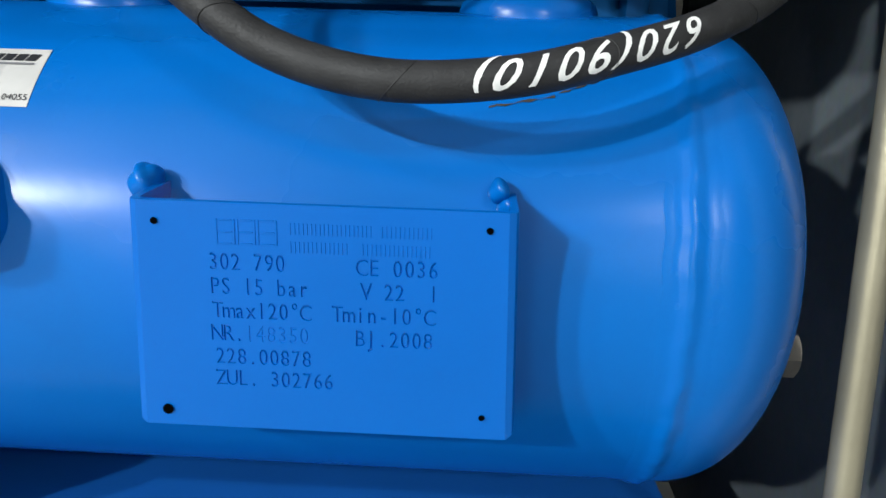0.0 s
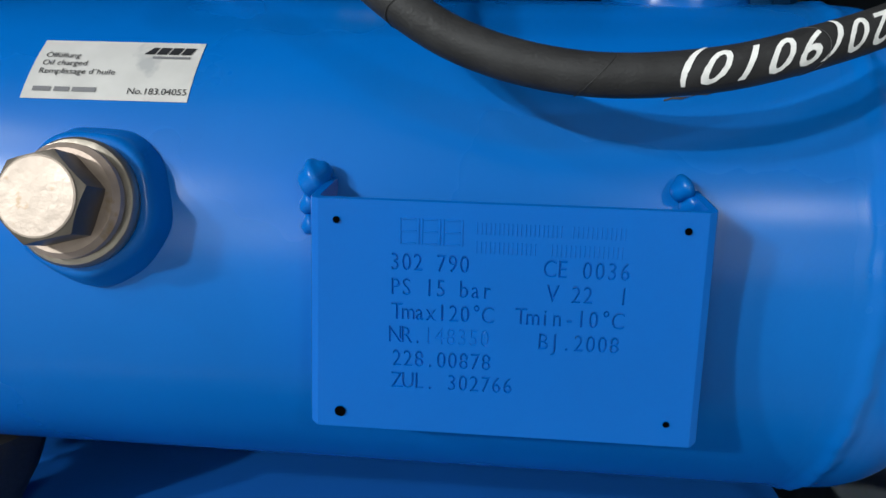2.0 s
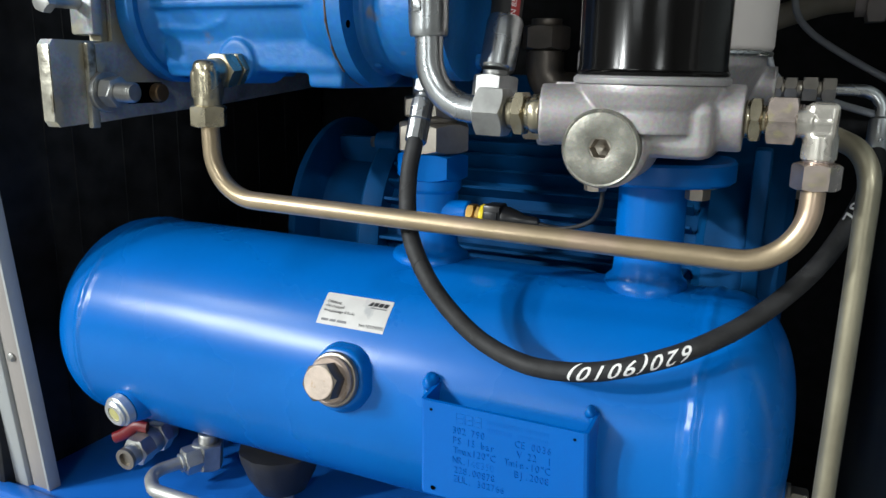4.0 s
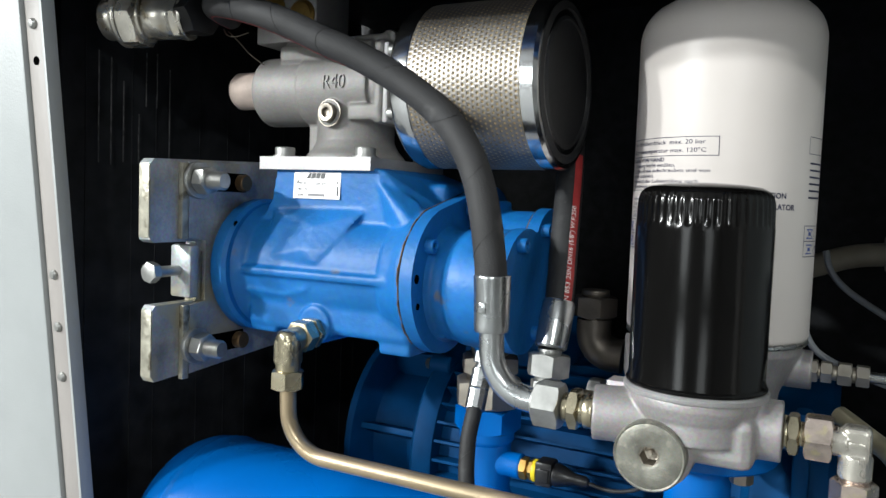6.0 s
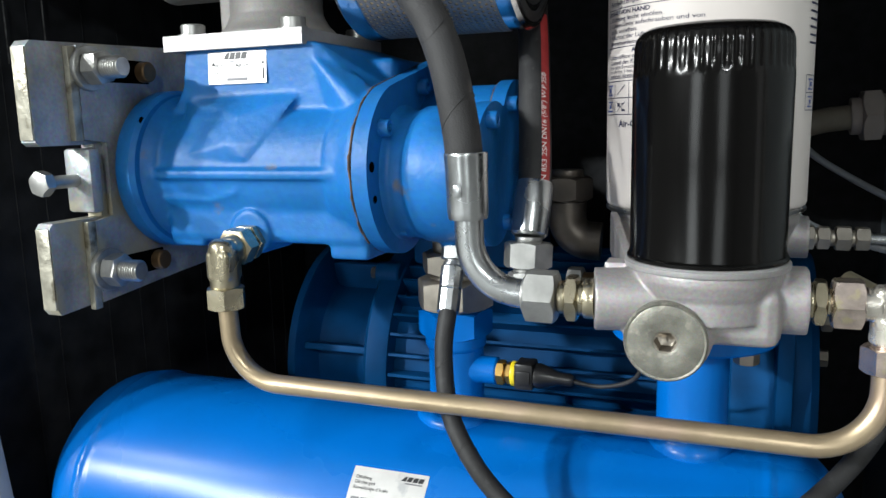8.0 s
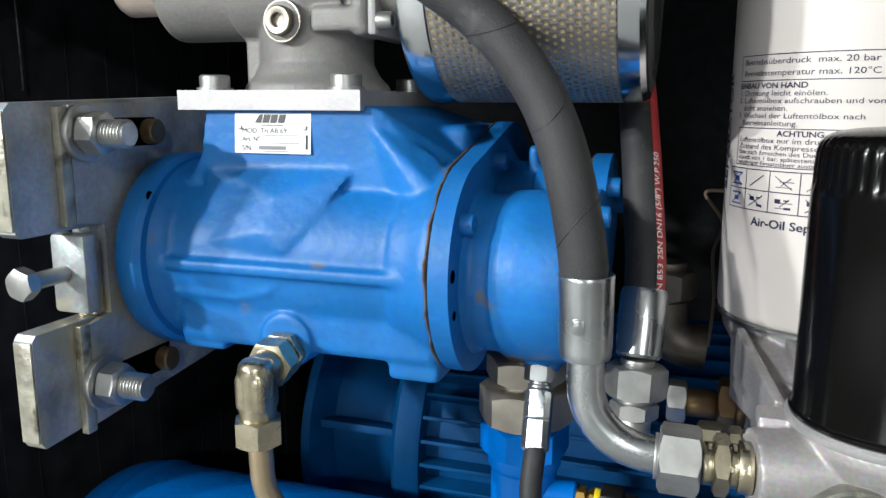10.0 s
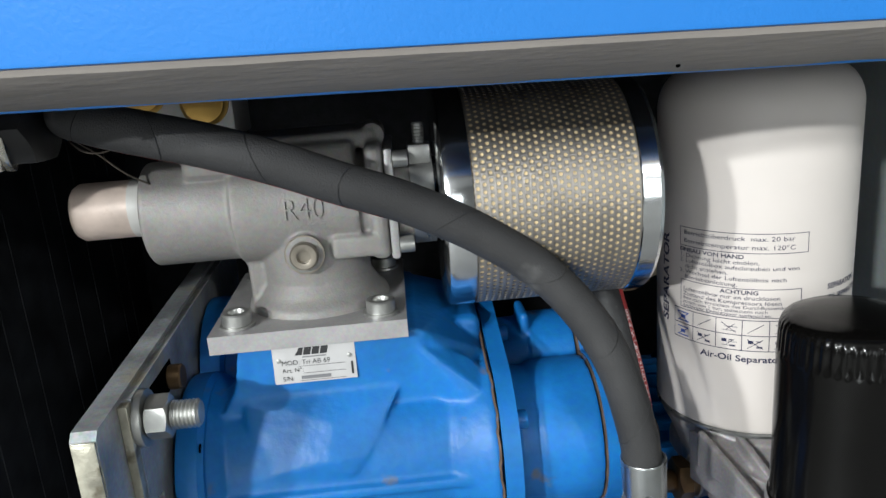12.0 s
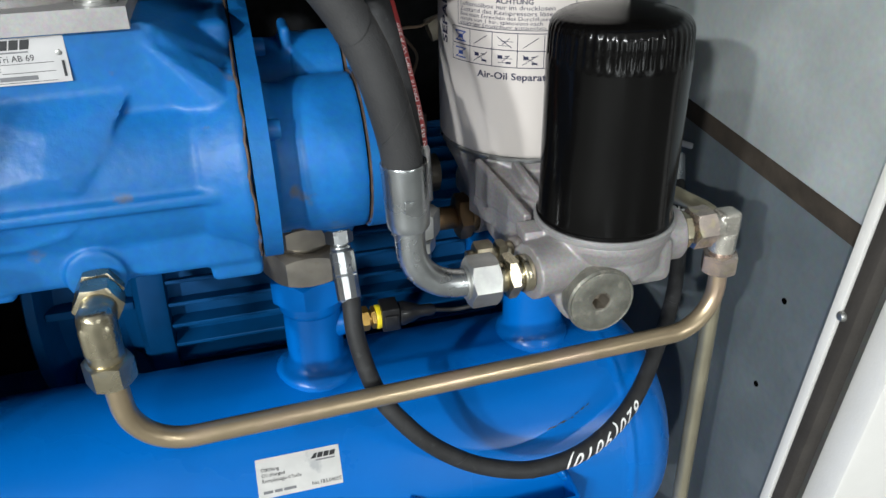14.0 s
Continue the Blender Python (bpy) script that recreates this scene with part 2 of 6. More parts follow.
def part(name, bm, material, parent=None, label="", sharp=38):
    me = bpy.data.meshes.new(name)
    if isinstance(bm, bpy.types.Mesh):
        me = bm
    else:
        bmesh.ops.recalc_face_normals(bm, faces=bm.faces)
        bm.to_mesh(me)
        bm.free()
    me.name = name
    for p in me.polygons:
        p.use_smooth = True
    me.set_sharp_from_angle(angle=radians(sharp))
    me.materials.clear()
    me.materials.append(material)
    ob = new(name, me)
    if parent:
        ob.parent = parent
        if parent.data is None:
            ob.matrix_parent_inverse = Matrix.Translation(-Vector(parent.location))
    if label:
        ob["label"] = label
    return ob


def axis(at, to, up=(0, 0, 1)):
    """Pose with local z along `to`."""
    z = Vector(to).normalized()
    u = Vector(up)
    if abs(z.dot(u.normalized())) > 0.95:
        u = Vector((0, -1, 0))
    x = u.cross(z).normalized()
    y = z.cross(x)
    m = Matrix((x, y, z)).transposed().to_4x4()
    m.translation = at
    return m


X, Y, Z = (1, 0, 0), (0, 1, 0), (0, 0, 1)


def lathe(profile, m, seg=48, bm=None, closed=True):
    """Turns (radius, height) round local z."""
    bm = bm or bmesh.new()
    rings = []
    for r, h in profile:
        if r < 1e-6:
            rings.append([bm.verts.new(m @ Vector((0, 0, h)))])
        else:
            rings.append([bm.verts.new(m @ Vector((r * math.cos(2 * math.pi * i / seg), r * math.sin(2 * math.pi * i / seg), h))) for i in range(seg)])
    for a, b in zip(rings, rings[1:]):
        for i in range(seg):
            j = (i + 1) % seg
            if len(a) == 1 and len(b) == 1:
                continue
            if len(a) == 1:
                bm.faces.new((a[0], b[i], b[j]))
            elif len(b) == 1:
                bm.faces.new((a[i], a[j], b[0]))
            else:
                bm.faces.new((a[i], a[j], b[j], b[i]))
    for ring, flip in ((rings[0], True), (rings[-1], False)):
        if len(ring) > 1 and closed:
            bm.faces.new(ring[::-1] if flip else ring)
    return bm


def rod(r, a, b, seg=40, bm=None, ch=0.0):
    """A round bar from a to b with chamfered ends."""
    d = (Vector(b) - Vector(a)).length
    m = axis(a, Vector(b) - Vector(a))
    prof = [(r, 0), (r, d)] if not ch else [(r - ch, 0), (r, ch), (r, d - ch), (r - ch, d)]
    return lathe(prof, m, seg, bm)


def prism(n, af, h, m, bm=None, ch=0.08, turn=0.0, cut=4):
    """A bar with n flats, `af` across them, its ends turned to a chamfer as on a nut."""
    bm = bm or bmesh.new()
    r0 = af / 2
    rim, low, high = [], [], []
    for i in range(n):
        for k in range(cut):
            f = (k / cut - 0.5) * 2 * math.tan(math.pi / n)
            a = 2 * math.pi * (i + 0.5 + turn) / n + math.atan(f)
            r = r0 * math.sqrt(1 + f * f)
            d = min((r - r0 * 0.985) * 0.62, h * 0.35)
            c, s = math.cos(a), math.sin(a)
            rim.append((r0 * 0.965 * c, r0 * 0.965 * s))
            low.append((r * c, r * s, d))
            high.append((r * c, r * s, h - d))
    rings = [[bm.verts.new(m @ Vector((x, y, 0))) for x, y in rim], [bm.verts.new(m @ Vector(p)) for p in low],
             [bm.verts.new(m @ Vector(p)) for p in high], [bm.verts.new(m @ Vector((x, y, h))) for x, y in rim]]
    for a, b in zip(rings, rings[1:]):
        for i in range(n * cut):
            j = (i + 1) % (n * cut)
            bm.faces.new((a[i], a[j], b[j], b[i]))
    bm.faces.new(rings[0][::-1])
    bm.faces.new(rings[-1])
    return bm


def box(lo, hi, bevel=0.0, bm=None, seg=2, m=None):
    own = bmesh.new()
    bmesh.ops.create_cube(own, size=1)
    lo, hi = Vector(lo), Vector(hi)
    for v in own.verts:
        v.co = Vector([lo[i] + (v.co[i] + 0.5) * (hi[i] - lo[i]) for i in range(3)])
    if bevel:
        bmesh.ops.bevel(own, geom=own.edges[:], offset=bevel, segments=seg, affect="EDGES", profile=0.5)
    if m:
        own.transform(m)
    return join(bm, own)


def join(bm, own):
    if bm is None:
        return own
    me = bpy.data.meshes.new("tmp")
    own.to_mesh(me)
    own.free()
    bm.from_mesh(me)
    bpy.data.meshes.remove(me)
    return bm


def slab(poly, depth, m, bevel=0.0, bm=None, seg=2):
    """A flat outline (x, y) made `depth` thick along local z."""
    own = bmesh.new()
    a = [own.verts.new((x, y, 0)) for x, y in poly]
    b = [own.verts.new((x, y, depth)) for x, y in poly]
    own.faces.new(a[::-1])
    own.faces.new(b)
    for i in range(len(poly)):
        j = (i + 1) % len(poly)
        own.faces.new((a[i], a[j], b[j], b[i]))
    if bevel:
        ed = [e for e in own.edges if len(e.link_faces) == 2 and e.calc_face_angle(0) > 0.5]
        bmesh.ops.bevel(own, geom=ed, offset=bevel, segments=seg, affect="EDGES", profile=0.5)
    own.transform(m)
    return join(bm, own)


def rounded(points, radius, n=10):
    """A polyline with its inner corners rounded to `radius`."""
    pts = [Vector(p) for p in points]
    out = [pts[0]]
    for a, b, c in zip(pts, pts[1:], pts[2:]):
        u, v = (a - b).normalized(), (c - b).normalized()
        ang = u.angle(v)
        if ang > 3.1:
            out.append(b)
            continue
        d = min(radius / math.tan(ang / 2), 0.49 * (a - b).length if a is not pts[0] else 0.98 * (a - b).length, 0.98 * (c - b).length)
        rr = d * math.tan(ang / 2)
        centre = b + (u + v).normalized() * (rr / math.sin(ang / 2))
        p0, p1 = b + u * d - centre, b + v * d - centre
        q = p0.rotation_difference(p1)
        for i in range(n + 1):
            qq = q.copy()
            qq = Euler((0, 0, 0)).to_quaternion().slerp(q, i / n)
            out.append(centre + qq @ p0)
    out.append(pts[-1])
    return out


def spline(points, n=10):
    """A smooth curve through the points."""
    p = [Vector(q) for q in points]
    p = [2 * p[0] - p[1], *p, 2 * p[-1] - p[-2]]
    out = []
    for i in range(1, len(p) - 2):
        for k in range(n):
            t = k / n
            a, b, c, d = p[i - 1], p[i], p[i + 1], p[i + 2]
            out.append(0.5 * ((2 * b) + (c - a) * t + (2 * a - 5 * b + 4 * c - d) * t * t + (3 * b - a - 3 * c + d) * t ** 3))
    out.append(p[-2])
    return out


def frames(path):
    """Point, side and up along a path, without twist."""
    out, up = [], None
    for i, p in enumerate(path):
        t = (path[min(i + 1, len(path) - 1)] - path[max(i - 1, 0)]).normalized()
        if up is None:
            up = Vector((0, -1, 0)) if abs(t.y) < 0.9 else Vector((0, 0, 1))
        up = (up - t * up.dot(t)).normalized()
        out.append((p, t.cross(up).normalized(), up.copy(), t))
    return out


def tube(path, r, seg=20, bm=None, radii=None):
    bm = bm or bmesh.new()
    rings = []
    for i, (p, s, u, t) in enumerate(frames(path)):
        rr = radii(i) if radii else r
        rings.append([bm.verts.new(p + (s * math.cos(2 * math.pi * k / seg) + u * math.sin(2 * math.pi * k / seg)) * rr) for k in range(seg)])
    for a, b in zip(rings, rings[1:]):
        for k in range(seg):
            j = (k + 1) % seg
            bm.faces.new((a[k], a[j], b[j], b[k]))
    bm.faces.new(rings[0][::-1])
    bm.faces.new(rings[-1])
    return bm


def cast_mesh(bm, voxel=0.0025, smooth=6, factor=0.5):
    """Melts overlapping solids into one casting with filleted corners."""
    me = bpy.data.meshes.new("casting")
    bmesh.ops.recalc_face_normals(bm, faces=bm.faces)
    bm.to_mesh(me)
    bm.free()
    ob = new("casting", me)
    r = ob.modifiers.new("melt", "REMESH")
    r.mode, r.voxel_size, r.adaptivity = "VOXEL", voxel, 0.0
    s = ob.modifiers.new("soften", "SMOOTH")
    s.factor, s.iterations = factor, smooth
    deps = bpy.context.evaluated_depsgraph_get()
    done = bpy.data.meshes.new_from_object(ob.evaluated_get(deps))
    bpy.data.objects.remove(ob)
    bpy.data.meshes.remove(me)
    return done


def text_mesh(body, size, depth=0.0, bevel=0.0, align="LEFT", shear=0.0, spacing=1.0, wide=1.0, bold=0.0):
    """Flat lettering in the xy plane, as a bmesh."""
    cu = bpy.data.curves.new("lettering", "FONT")
    cu.body, cu.size, cu.extrude, cu.bevel_depth, cu.align_x, cu.shear, cu.space_character = body, size, depth, bevel, align, shear, spacing
    cu.resolution_u = 3
    cu.offset = bold
    ob = new("lettering", cu)
    deps = bpy.context.evaluated_depsgraph_get()
    me = bpy.data.meshes.new_from_object(ob.evaluated_get(deps))
    bpy.data.objects.remove(ob)
    bpy.data.curves.remove(cu)
    bm = bmesh.new()
    bm.from_mesh(me)
    bpy.data.meshes.remove(me)
    if not depth and not bevel:
        bmesh.ops.triangulate(bm, faces=bm.faces[:])
    if wide != 1.0:
        for v in bm.verts:
            v.co.x *= wide
    return bm


def rect(x0, y0, x1, y1, bm=None, nx=1):
    """A flat bar in the xy plane."""
    bm = bm or bmesh.new()
    lo = [bm.verts.new((x0 + (x1 - x0) * i / nx, y0, 0)) for i in range(nx + 1)]
    hi = [bm.verts.new((x0 + (x1 - x0) * i / nx, y1, 0)) for i in range(nx + 1)]
    for i in range(nx):
        bm.faces.new((lo[i], lo[i + 1], hi[i + 1], hi[i]))
    return bm


def finer(bm, longest=0.0012):
    """Cuts long edges so that lettering can follow a tight curve."""
    for _ in range(4):
        ed = [e for e in bm.edges if e.calc_length() > longest]
        if not ed:
            break
        bmesh.ops.subdivide_edges(bm, edges=ed, cuts=1)
        bmesh.ops.triangulate(bm, faces=bm.faces[:])
    return bm


def hull(points, bm=None):
    """The convex solid round the points."""
    own = bmesh.new()
    for p in points:
        own.verts.new(p)
    bmesh.ops.convex_hull(own, input=own.verts[:])
    return join(bm, own)


def bend(bm, fn):
    for v in bm.verts:
        v.co = fn(v.co)
    return bm


def socket_bolt(name, at, out, r, h, material, parent, label=""):
    """A socket head screw: knurled head with a hexagonal hole, facing `out`."""
    m = axis(at, out)
    bm = lathe([(r, 0), (r, h * 0.86), (r * 0.9, h), (r * 0.58, h), (r * 0.50, h * 0.97), (r * 0.50, h * 0.45), (0, h * 0.42)], m, 24)
    return part(name, bm, material, parent, label)


def hex_set(name, at, out, sizes, material, parent, label=""):
    """A run of hexagons and collars along one axis: (kind, across, length)."""
    m = axis(at, out)
    bm = bmesh.new()
    h = 0.0
    for kind, af, ln in sizes:
        mm = m @ Matrix.Translation((0, 0, h))
        if kind == "hex":
            prism(6, af, ln, mm, bm, 0.07)
        else:
            lathe([(af / 2 - ln * 0.06, 0), (af / 2, ln * 0.08), (af / 2, ln * 0.92), (af / 2 - ln * 0.06, ln)], mm, 28, bm)
        h += ln
    return part(name, bm, material, parent, label)


def thread_bar(r, a, b, pitch, bm=None):
    """A screw thread drawn as rings of crests."""
    d = (Vector(b) - Vector(a)).length
    prof, h = [(r * 0.86, 0)], 0.0
    while h < d - pitch:
        prof += [(r * 0.86, h + pitch * 0.1), (r, h + pitch * 0.45), (r, h + pitch * 0.55), (r * 0.86, h + pitch * 0.9)]
        h += pitch
    prof += [(r * 0.8, d)]
    return lathe(prof, axis(a, Vector(b) - Vector(a)), 24, bm)

# ---------------------------------------------------------------- the hall round the machine


def sheet(name, lo, hi, material, label, kind="structure", bevel=0.0, category=""):
    ob = part(name, box(lo, hi, bevel), material)
    return tagged(ob, label, category, "", kind)


sheet("floor", (-6, -7, -0.1), (6, 5, 0.0), M_CONC, "grey concrete hall floor", category="floor")
sheet("wall_north", (-6, 5, 0), (6, 5.2, 3.6), M_HALL, "off-white painted hall wall", category="wall")
sheet("wall_south", (-6, -7.2, 0), (6, -7, 3.6), M_HALL, "off-white painted hall wall", category="wall")
sheet("wall_west", (-6.2, -7, 0), (-6, 5, 3.6), M_HALL, "off-white painted hall wall", category="wall")
sheet("wall_east", (6, -7, 0), (6.2, 5, 3.6), M_HALL, "off-white painted hall wall", category="wall")
sheet("ceiling", (-6, -7, 3.6), (6, 5, 3.7), M_CEIL, "plain painted hall ceiling", category="ceiling")

# ---------------------------------------------------------------- the cabinet
cab = thing("compressor_cabinet", "open sheet-steel compressor cabinet with black sound lining", "cabinet", (0, 0.3, 0))
part("back_panel", box((-0.70, 0.93, 0.02), (0.40, 0.95, 1.35)), M_FOAM, cab, "black sound lining")
part("roof_panel", box((-0.70, 0.235, 1.33), (0.40, 0.93, 1.35)), M_FOAM, cab)
part("lining_roof", box((-0.66, 0.25, 1.14), (0.235, 0.93, 1.16)), M_FOAM, cab, "black sound lining")
# the beam over the opening: blue front sheet, its folded lower edge and the foam gasket under it
part("front_fascia", box((-0.72, 0.1675, 1.0445), (0.42, 0.1755, 1.42), 0.002), M_POWDER, cab, "bright blue powder-coated front sheet")
part("top_beam", box((-0.70, 0.1765, 1.0465), (0.40, 0.235, 1.10), 0.002), M_PAN, cab, "blue folded beam")
gk = bmesh.new()
n_g = 60
rows_g = []
for i in range(n_g + 1):
    xx = -0.70 + 1.1 * i / n_g
    wv = 0.0003 * math.sin(i * 0.9) + 0.0002 * math.sin(i * 2.3)
    rows_g.append([gk.verts.new(v) for v in ((xx, 0.1700, 1.0444), (xx, 0.1708, 1.0415 + wv * 0.4), (xx, 0.178, 1.0372), (xx, 0.195, 1.0305 + wv * 0.6), (xx, 0.2085, 1.0258 + wv), (xx, 0.213, 1.0262), (xx, 0.213, 1.0460))])
for a, b in zip(rows_g, rows_g[1:]):
    for i in range(6):
        gk.faces.new((a[i], a[i + 1], b[i + 1], b[i]))
    gk.faces.new((a[6], a[0], b[0], b[6]))
gk.faces.new(rows_g[0]), gk.faces.new(rows_g[-1][::-1])
part("gasket", gk, M_GASKET, cab, "taupe foam gasket strip")
part("beam_lip", box((-0.70, 0.2135, 1.0246), (0.40, 0.2350, 1.0460), 0.001), M_POWDER, cab, "blue folded edge under the gasket")
part("rivet_hole", rod(0.0010, (-0.1249, 0.1990, 1.0330), (-0.1249, 0.1974, 1.0286), 12), M_HOLE, cab)
part("gasket_hole", rod(0.0040, (-0.4387, 0.1990, 1.0330), (-0.4387, 0.1968, 1.0280), 16), M_HOLE, cab)
# the upper edge of the opening runs slightly down towards the side wall
for ob in cab.children:
    if ob.name.split(".")[0] in ("front_fascia", "top_beam", "gasket", "beam_lip", "rivet_hole", "gasket_hole"):
        for v in ob.data.vertices:
            v.co.z -= 0.020 * (v.co.x + 0.30)

# left: door post with gasket and screws, cooler behind it
part("door_post", box((-0.6075, 0.2490, 0.02), (-0.5825, 0.2585, 1.06), 0.002), M_POST, cab, "taupe-painted door post")
part("post_edge", box((-0.5822, 0.2475, 0.02), (-0.5785, 0.2625, 1.06), 0.0008), M_DOOR, cab, "white-painted sheet edge")
part("left_door", box((-0.92, 0.2440, 0.02), (-0.6082, 0.2600, 1.40), 0.003), M_DOOR, cab, "painted door edge, toned down to light grey")
for zz in (0.992, 0.739, 0.683, 0.629, 0.40):
    part("post_screw", lathe([(0.0052, 0), (0.0052, 0.002), (0.0035, 0.004), (0, 0.0045)], axis((-0.5945, 0.2491, zz), (0, -1, 0)), 20), M_ZINC, cab, "zinc-plated screw")
part("post_hole", rod(0.0045, (-0.5945, 0.2520, 0.956), (-0.5945, 0.2486, 0.956), 16), M_HOLE, cab)
part("left_wall", box((-0.70, 0.262, 0.02), (-0.66, 0.93, 1.14)), M_FOAM, cab, "black sound lining")

cooler = thing("oil_cooler", "black enamelled cooler block with upright ribs inside the cabinet", "cooler", (-0.63, 0.5, 0.1))
part("frame", box((-0.658, 0.275, 0.10), (-0.628, 0.92, 1.06), 0.004), M_COOLER, cooler)
for i in range(11):
    yy = 0.305 + i * 0.055 + 0.011 * math.sin(i * 2.3)
    part("fin", box((-0.630, yy, 0.14), (-0.6270, yy + 0.0012, 1.02), 0.0003, seg=1), M_COOLER, cooler)
# Thin paler strips painted for the glints along some fin edges.
for yy, z0, z1 in ((0.318, 0.86, 0.985), (0.3345, 0.858, 0.980), (0.3515, 0.862, 0.955), (0.3735, 0.86, 0.92), (0.384, 0.93, 0.994), (0.400, 0.93, 0.996), (0.420, 0.87, 0.98)):
    part("fin_edge", box((-0.6232, yy, z0), (-0.6215, yy + 0.0009, z1), 0.0002, seg=1), M_FINGLINT, cooler, "pale strip for the glint on a fin edge")

# right: sheet-steel side wall in two fields, the lower coloured darker, with an adhesive strip between them, door post
# at its front edge
WX = 0.240
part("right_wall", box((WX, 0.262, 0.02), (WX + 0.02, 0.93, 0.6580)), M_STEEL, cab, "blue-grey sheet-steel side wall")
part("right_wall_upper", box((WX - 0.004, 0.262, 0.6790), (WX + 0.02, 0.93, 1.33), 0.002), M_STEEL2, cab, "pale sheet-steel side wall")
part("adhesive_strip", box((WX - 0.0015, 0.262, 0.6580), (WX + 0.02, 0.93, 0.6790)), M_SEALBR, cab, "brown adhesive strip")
part("right_post", box((WX - 0.010, 0.2520, 0.02), (WX - 0.002, 0.2615, 1.06), 0.001), M_DOOR_BRIGHT, cab, "white-painted door post")
part("right_gasket", box((WX - 0.0085, 0.2370, 0.02), (WX + 0.009, 0.2515, 1.06), 0.003), M_GASKETD, cab, "dark foam gasket strip")
part("right_door", box((WX + 0.0095, 0.205, 0.02), (WX + 0.30, 0.236, 1.40), 0.004), M_DOOR_BRIGHT, cab, "painted door edge, lightened to warm white")
for zz in (0.731, 0.606):
    part("post_screw", lathe([(0.0045, 0), (0.0045, 0.002), (0.0030, 0.004), (0, 0.0045)], axis((WX - 0.0082, 0.2490, zz), (-1, 0, 0)), 20), M_ZINC, cab, "zinc-plated screw")
for yy, zz in ((0.331, 0.574), (0.342, 0.4715)):
    part("rivet_hole", rod(0.003, (WX + 0.002, yy, zz), (WX - 0.0008, yy, zz), 14), M_HOLE, cab)
# the frame of the opening leans with the cabinet
lean = Matrix.Translation((0, 0.25, 0.70)) @ Matrix.Rotation(radians(5.5), 4, "X") @ Matrix.Translation((0, -0.25, -0.70))
for ob in cab.children:
    if ob.name.split(".")[0] in ("door_post", "post_edge", "post_hole", "left_door", "post_screw", "right_wall", "right_wall_upper", "adhesive_strip", "right_post", "right_gasket", "right_door", "left_wall"):
        ob.data.transform(lean)

# blue drip pan that carries the tank and the motor
pan = thing("base_pan", "blue powder-coated base pan under the oil tank", "base", (-0.2, 0.5, 0))
part("tray", box((-0.655, 0.282, 0.215), (0.14, 0.92, 0.240), 0.003), M_PAN, pan)
part("front_lip", box((-0.655, 0.262, 0.10), (0.14, 0.281, 0.246), 0.003), M_PAN, pan)
part("skid", box((-0.65, 0.30, 0.0), (0.13, 0.90, 0.214), 0.003), M_PAN, pan)

# ---------------------------------------------------------------- oil tank
TY, TZ, TR = 0.410, 0.420, 0.114
SL, SR = -0.518, 0.088


def on_tank(x, deg, lift=0.0):
    a = radians(deg)
    return Vector((x, TY - (TR + lift) * math.cos(a), TZ + (TR + lift) * math.sin(a)))


tank = thing("oil_tank", "glossy blue painted steel oil tank lying on rubber feet", "tank", (-0.2, TY, TZ - TR))
part("shell", lathe([(TR, 0), (TR, SR - SL)], axis((SL, TY, TZ), X), 128), M_TANK, tank)


def dome(seam, out, label=""):
    prof = []
    for i in range(25):
        a = radians(90 * i / 24)
        prof.append((TR * math.cos(a) ** 0.74, 0.010 + 0.058 * math.sin(a)))
    prof = [(TR, 0), *prof[:-1], (0, 0.068)]
    return part("end_dome", lathe(prof, axis((seam, TY, TZ), out), 128), M_TANK, tank, label)


dome(SR, X)
dome(SL, (-1, 0, 0))
for sx in (SR, SL):
    bm = bmesh.new()
    rings = []
    for i in range(220):
        a = 2 * math.pi * i / 220
        hb_ = 0.0020 + 0.00026 * math.sin(i * 2.1) + 0.00018 * math.sin(i * 5.3) + 0.0001 * math.sin(i * 0.37)
        ring = []
        for k in range(13):
            u = (k - 6) / 6
            rad = TR - 0.00012 + hb_ * math.exp(-(u * 2.9) ** 2) + 0.0003 * math.exp(-((abs(u) - 0.72) * 6) ** 2)
            ring.append(bm.verts.new((sx + 0.0115 * u + 0.0004 * math.sin(i * 0.9), TY - rad * math.cos(a), TZ + rad * math.sin(a))))
        rings.append(ring)
    for i in range(220):
        p, q = rings[i], rings[(i + 1) % 220]
        for k in range(12):
            bm.faces.new((p[k], p[k + 1], q[k + 1], q[k]))
    part("weld_seam", bm, M_TANK, tank, "painted weld bead", 180)


def nozzle(x, y, r, top, collar, parent):
    """An upright stub on the tank with its weld fillet."""
    base = TZ + TR - 0.012
    k1 = 1.50 if collar else 1.24
    prof = [(r * k1 * 0.97, 0), (r * k1, 0.010), (r * k1 * 0.99, 0.0135), (r * (1 + (k1 - 1) * 0.80), 0.0168), (r * (1 + (k1 - 1) * 0.42), 0.0188), (r * (1 + (k1 - 1) * 0.16), 0.0215), (r * 1.01, 0.026), (r, 0.030), (r, top - base)]
    bm = lathe(prof, axis((x, y, base), Z), 56)
    for v in bm.verts:
        d = v.co.y - TY
        h = TZ + math.sqrt(max(0.0, TR * TR - d * d)) - 0.004
        k = max(0.0, 1 - (v.co.z - base) / 0.038)
        v.co.z += (h - (TZ + TR - 0.004)) * k
        v.co += Vector((math.sin(v.co.y * 900), math.cos(v.co.x * 800), 0)) * 0.0006 * k
    return part("nozzle", bm, M_TANK, parent, "welded pipe stub", 60)


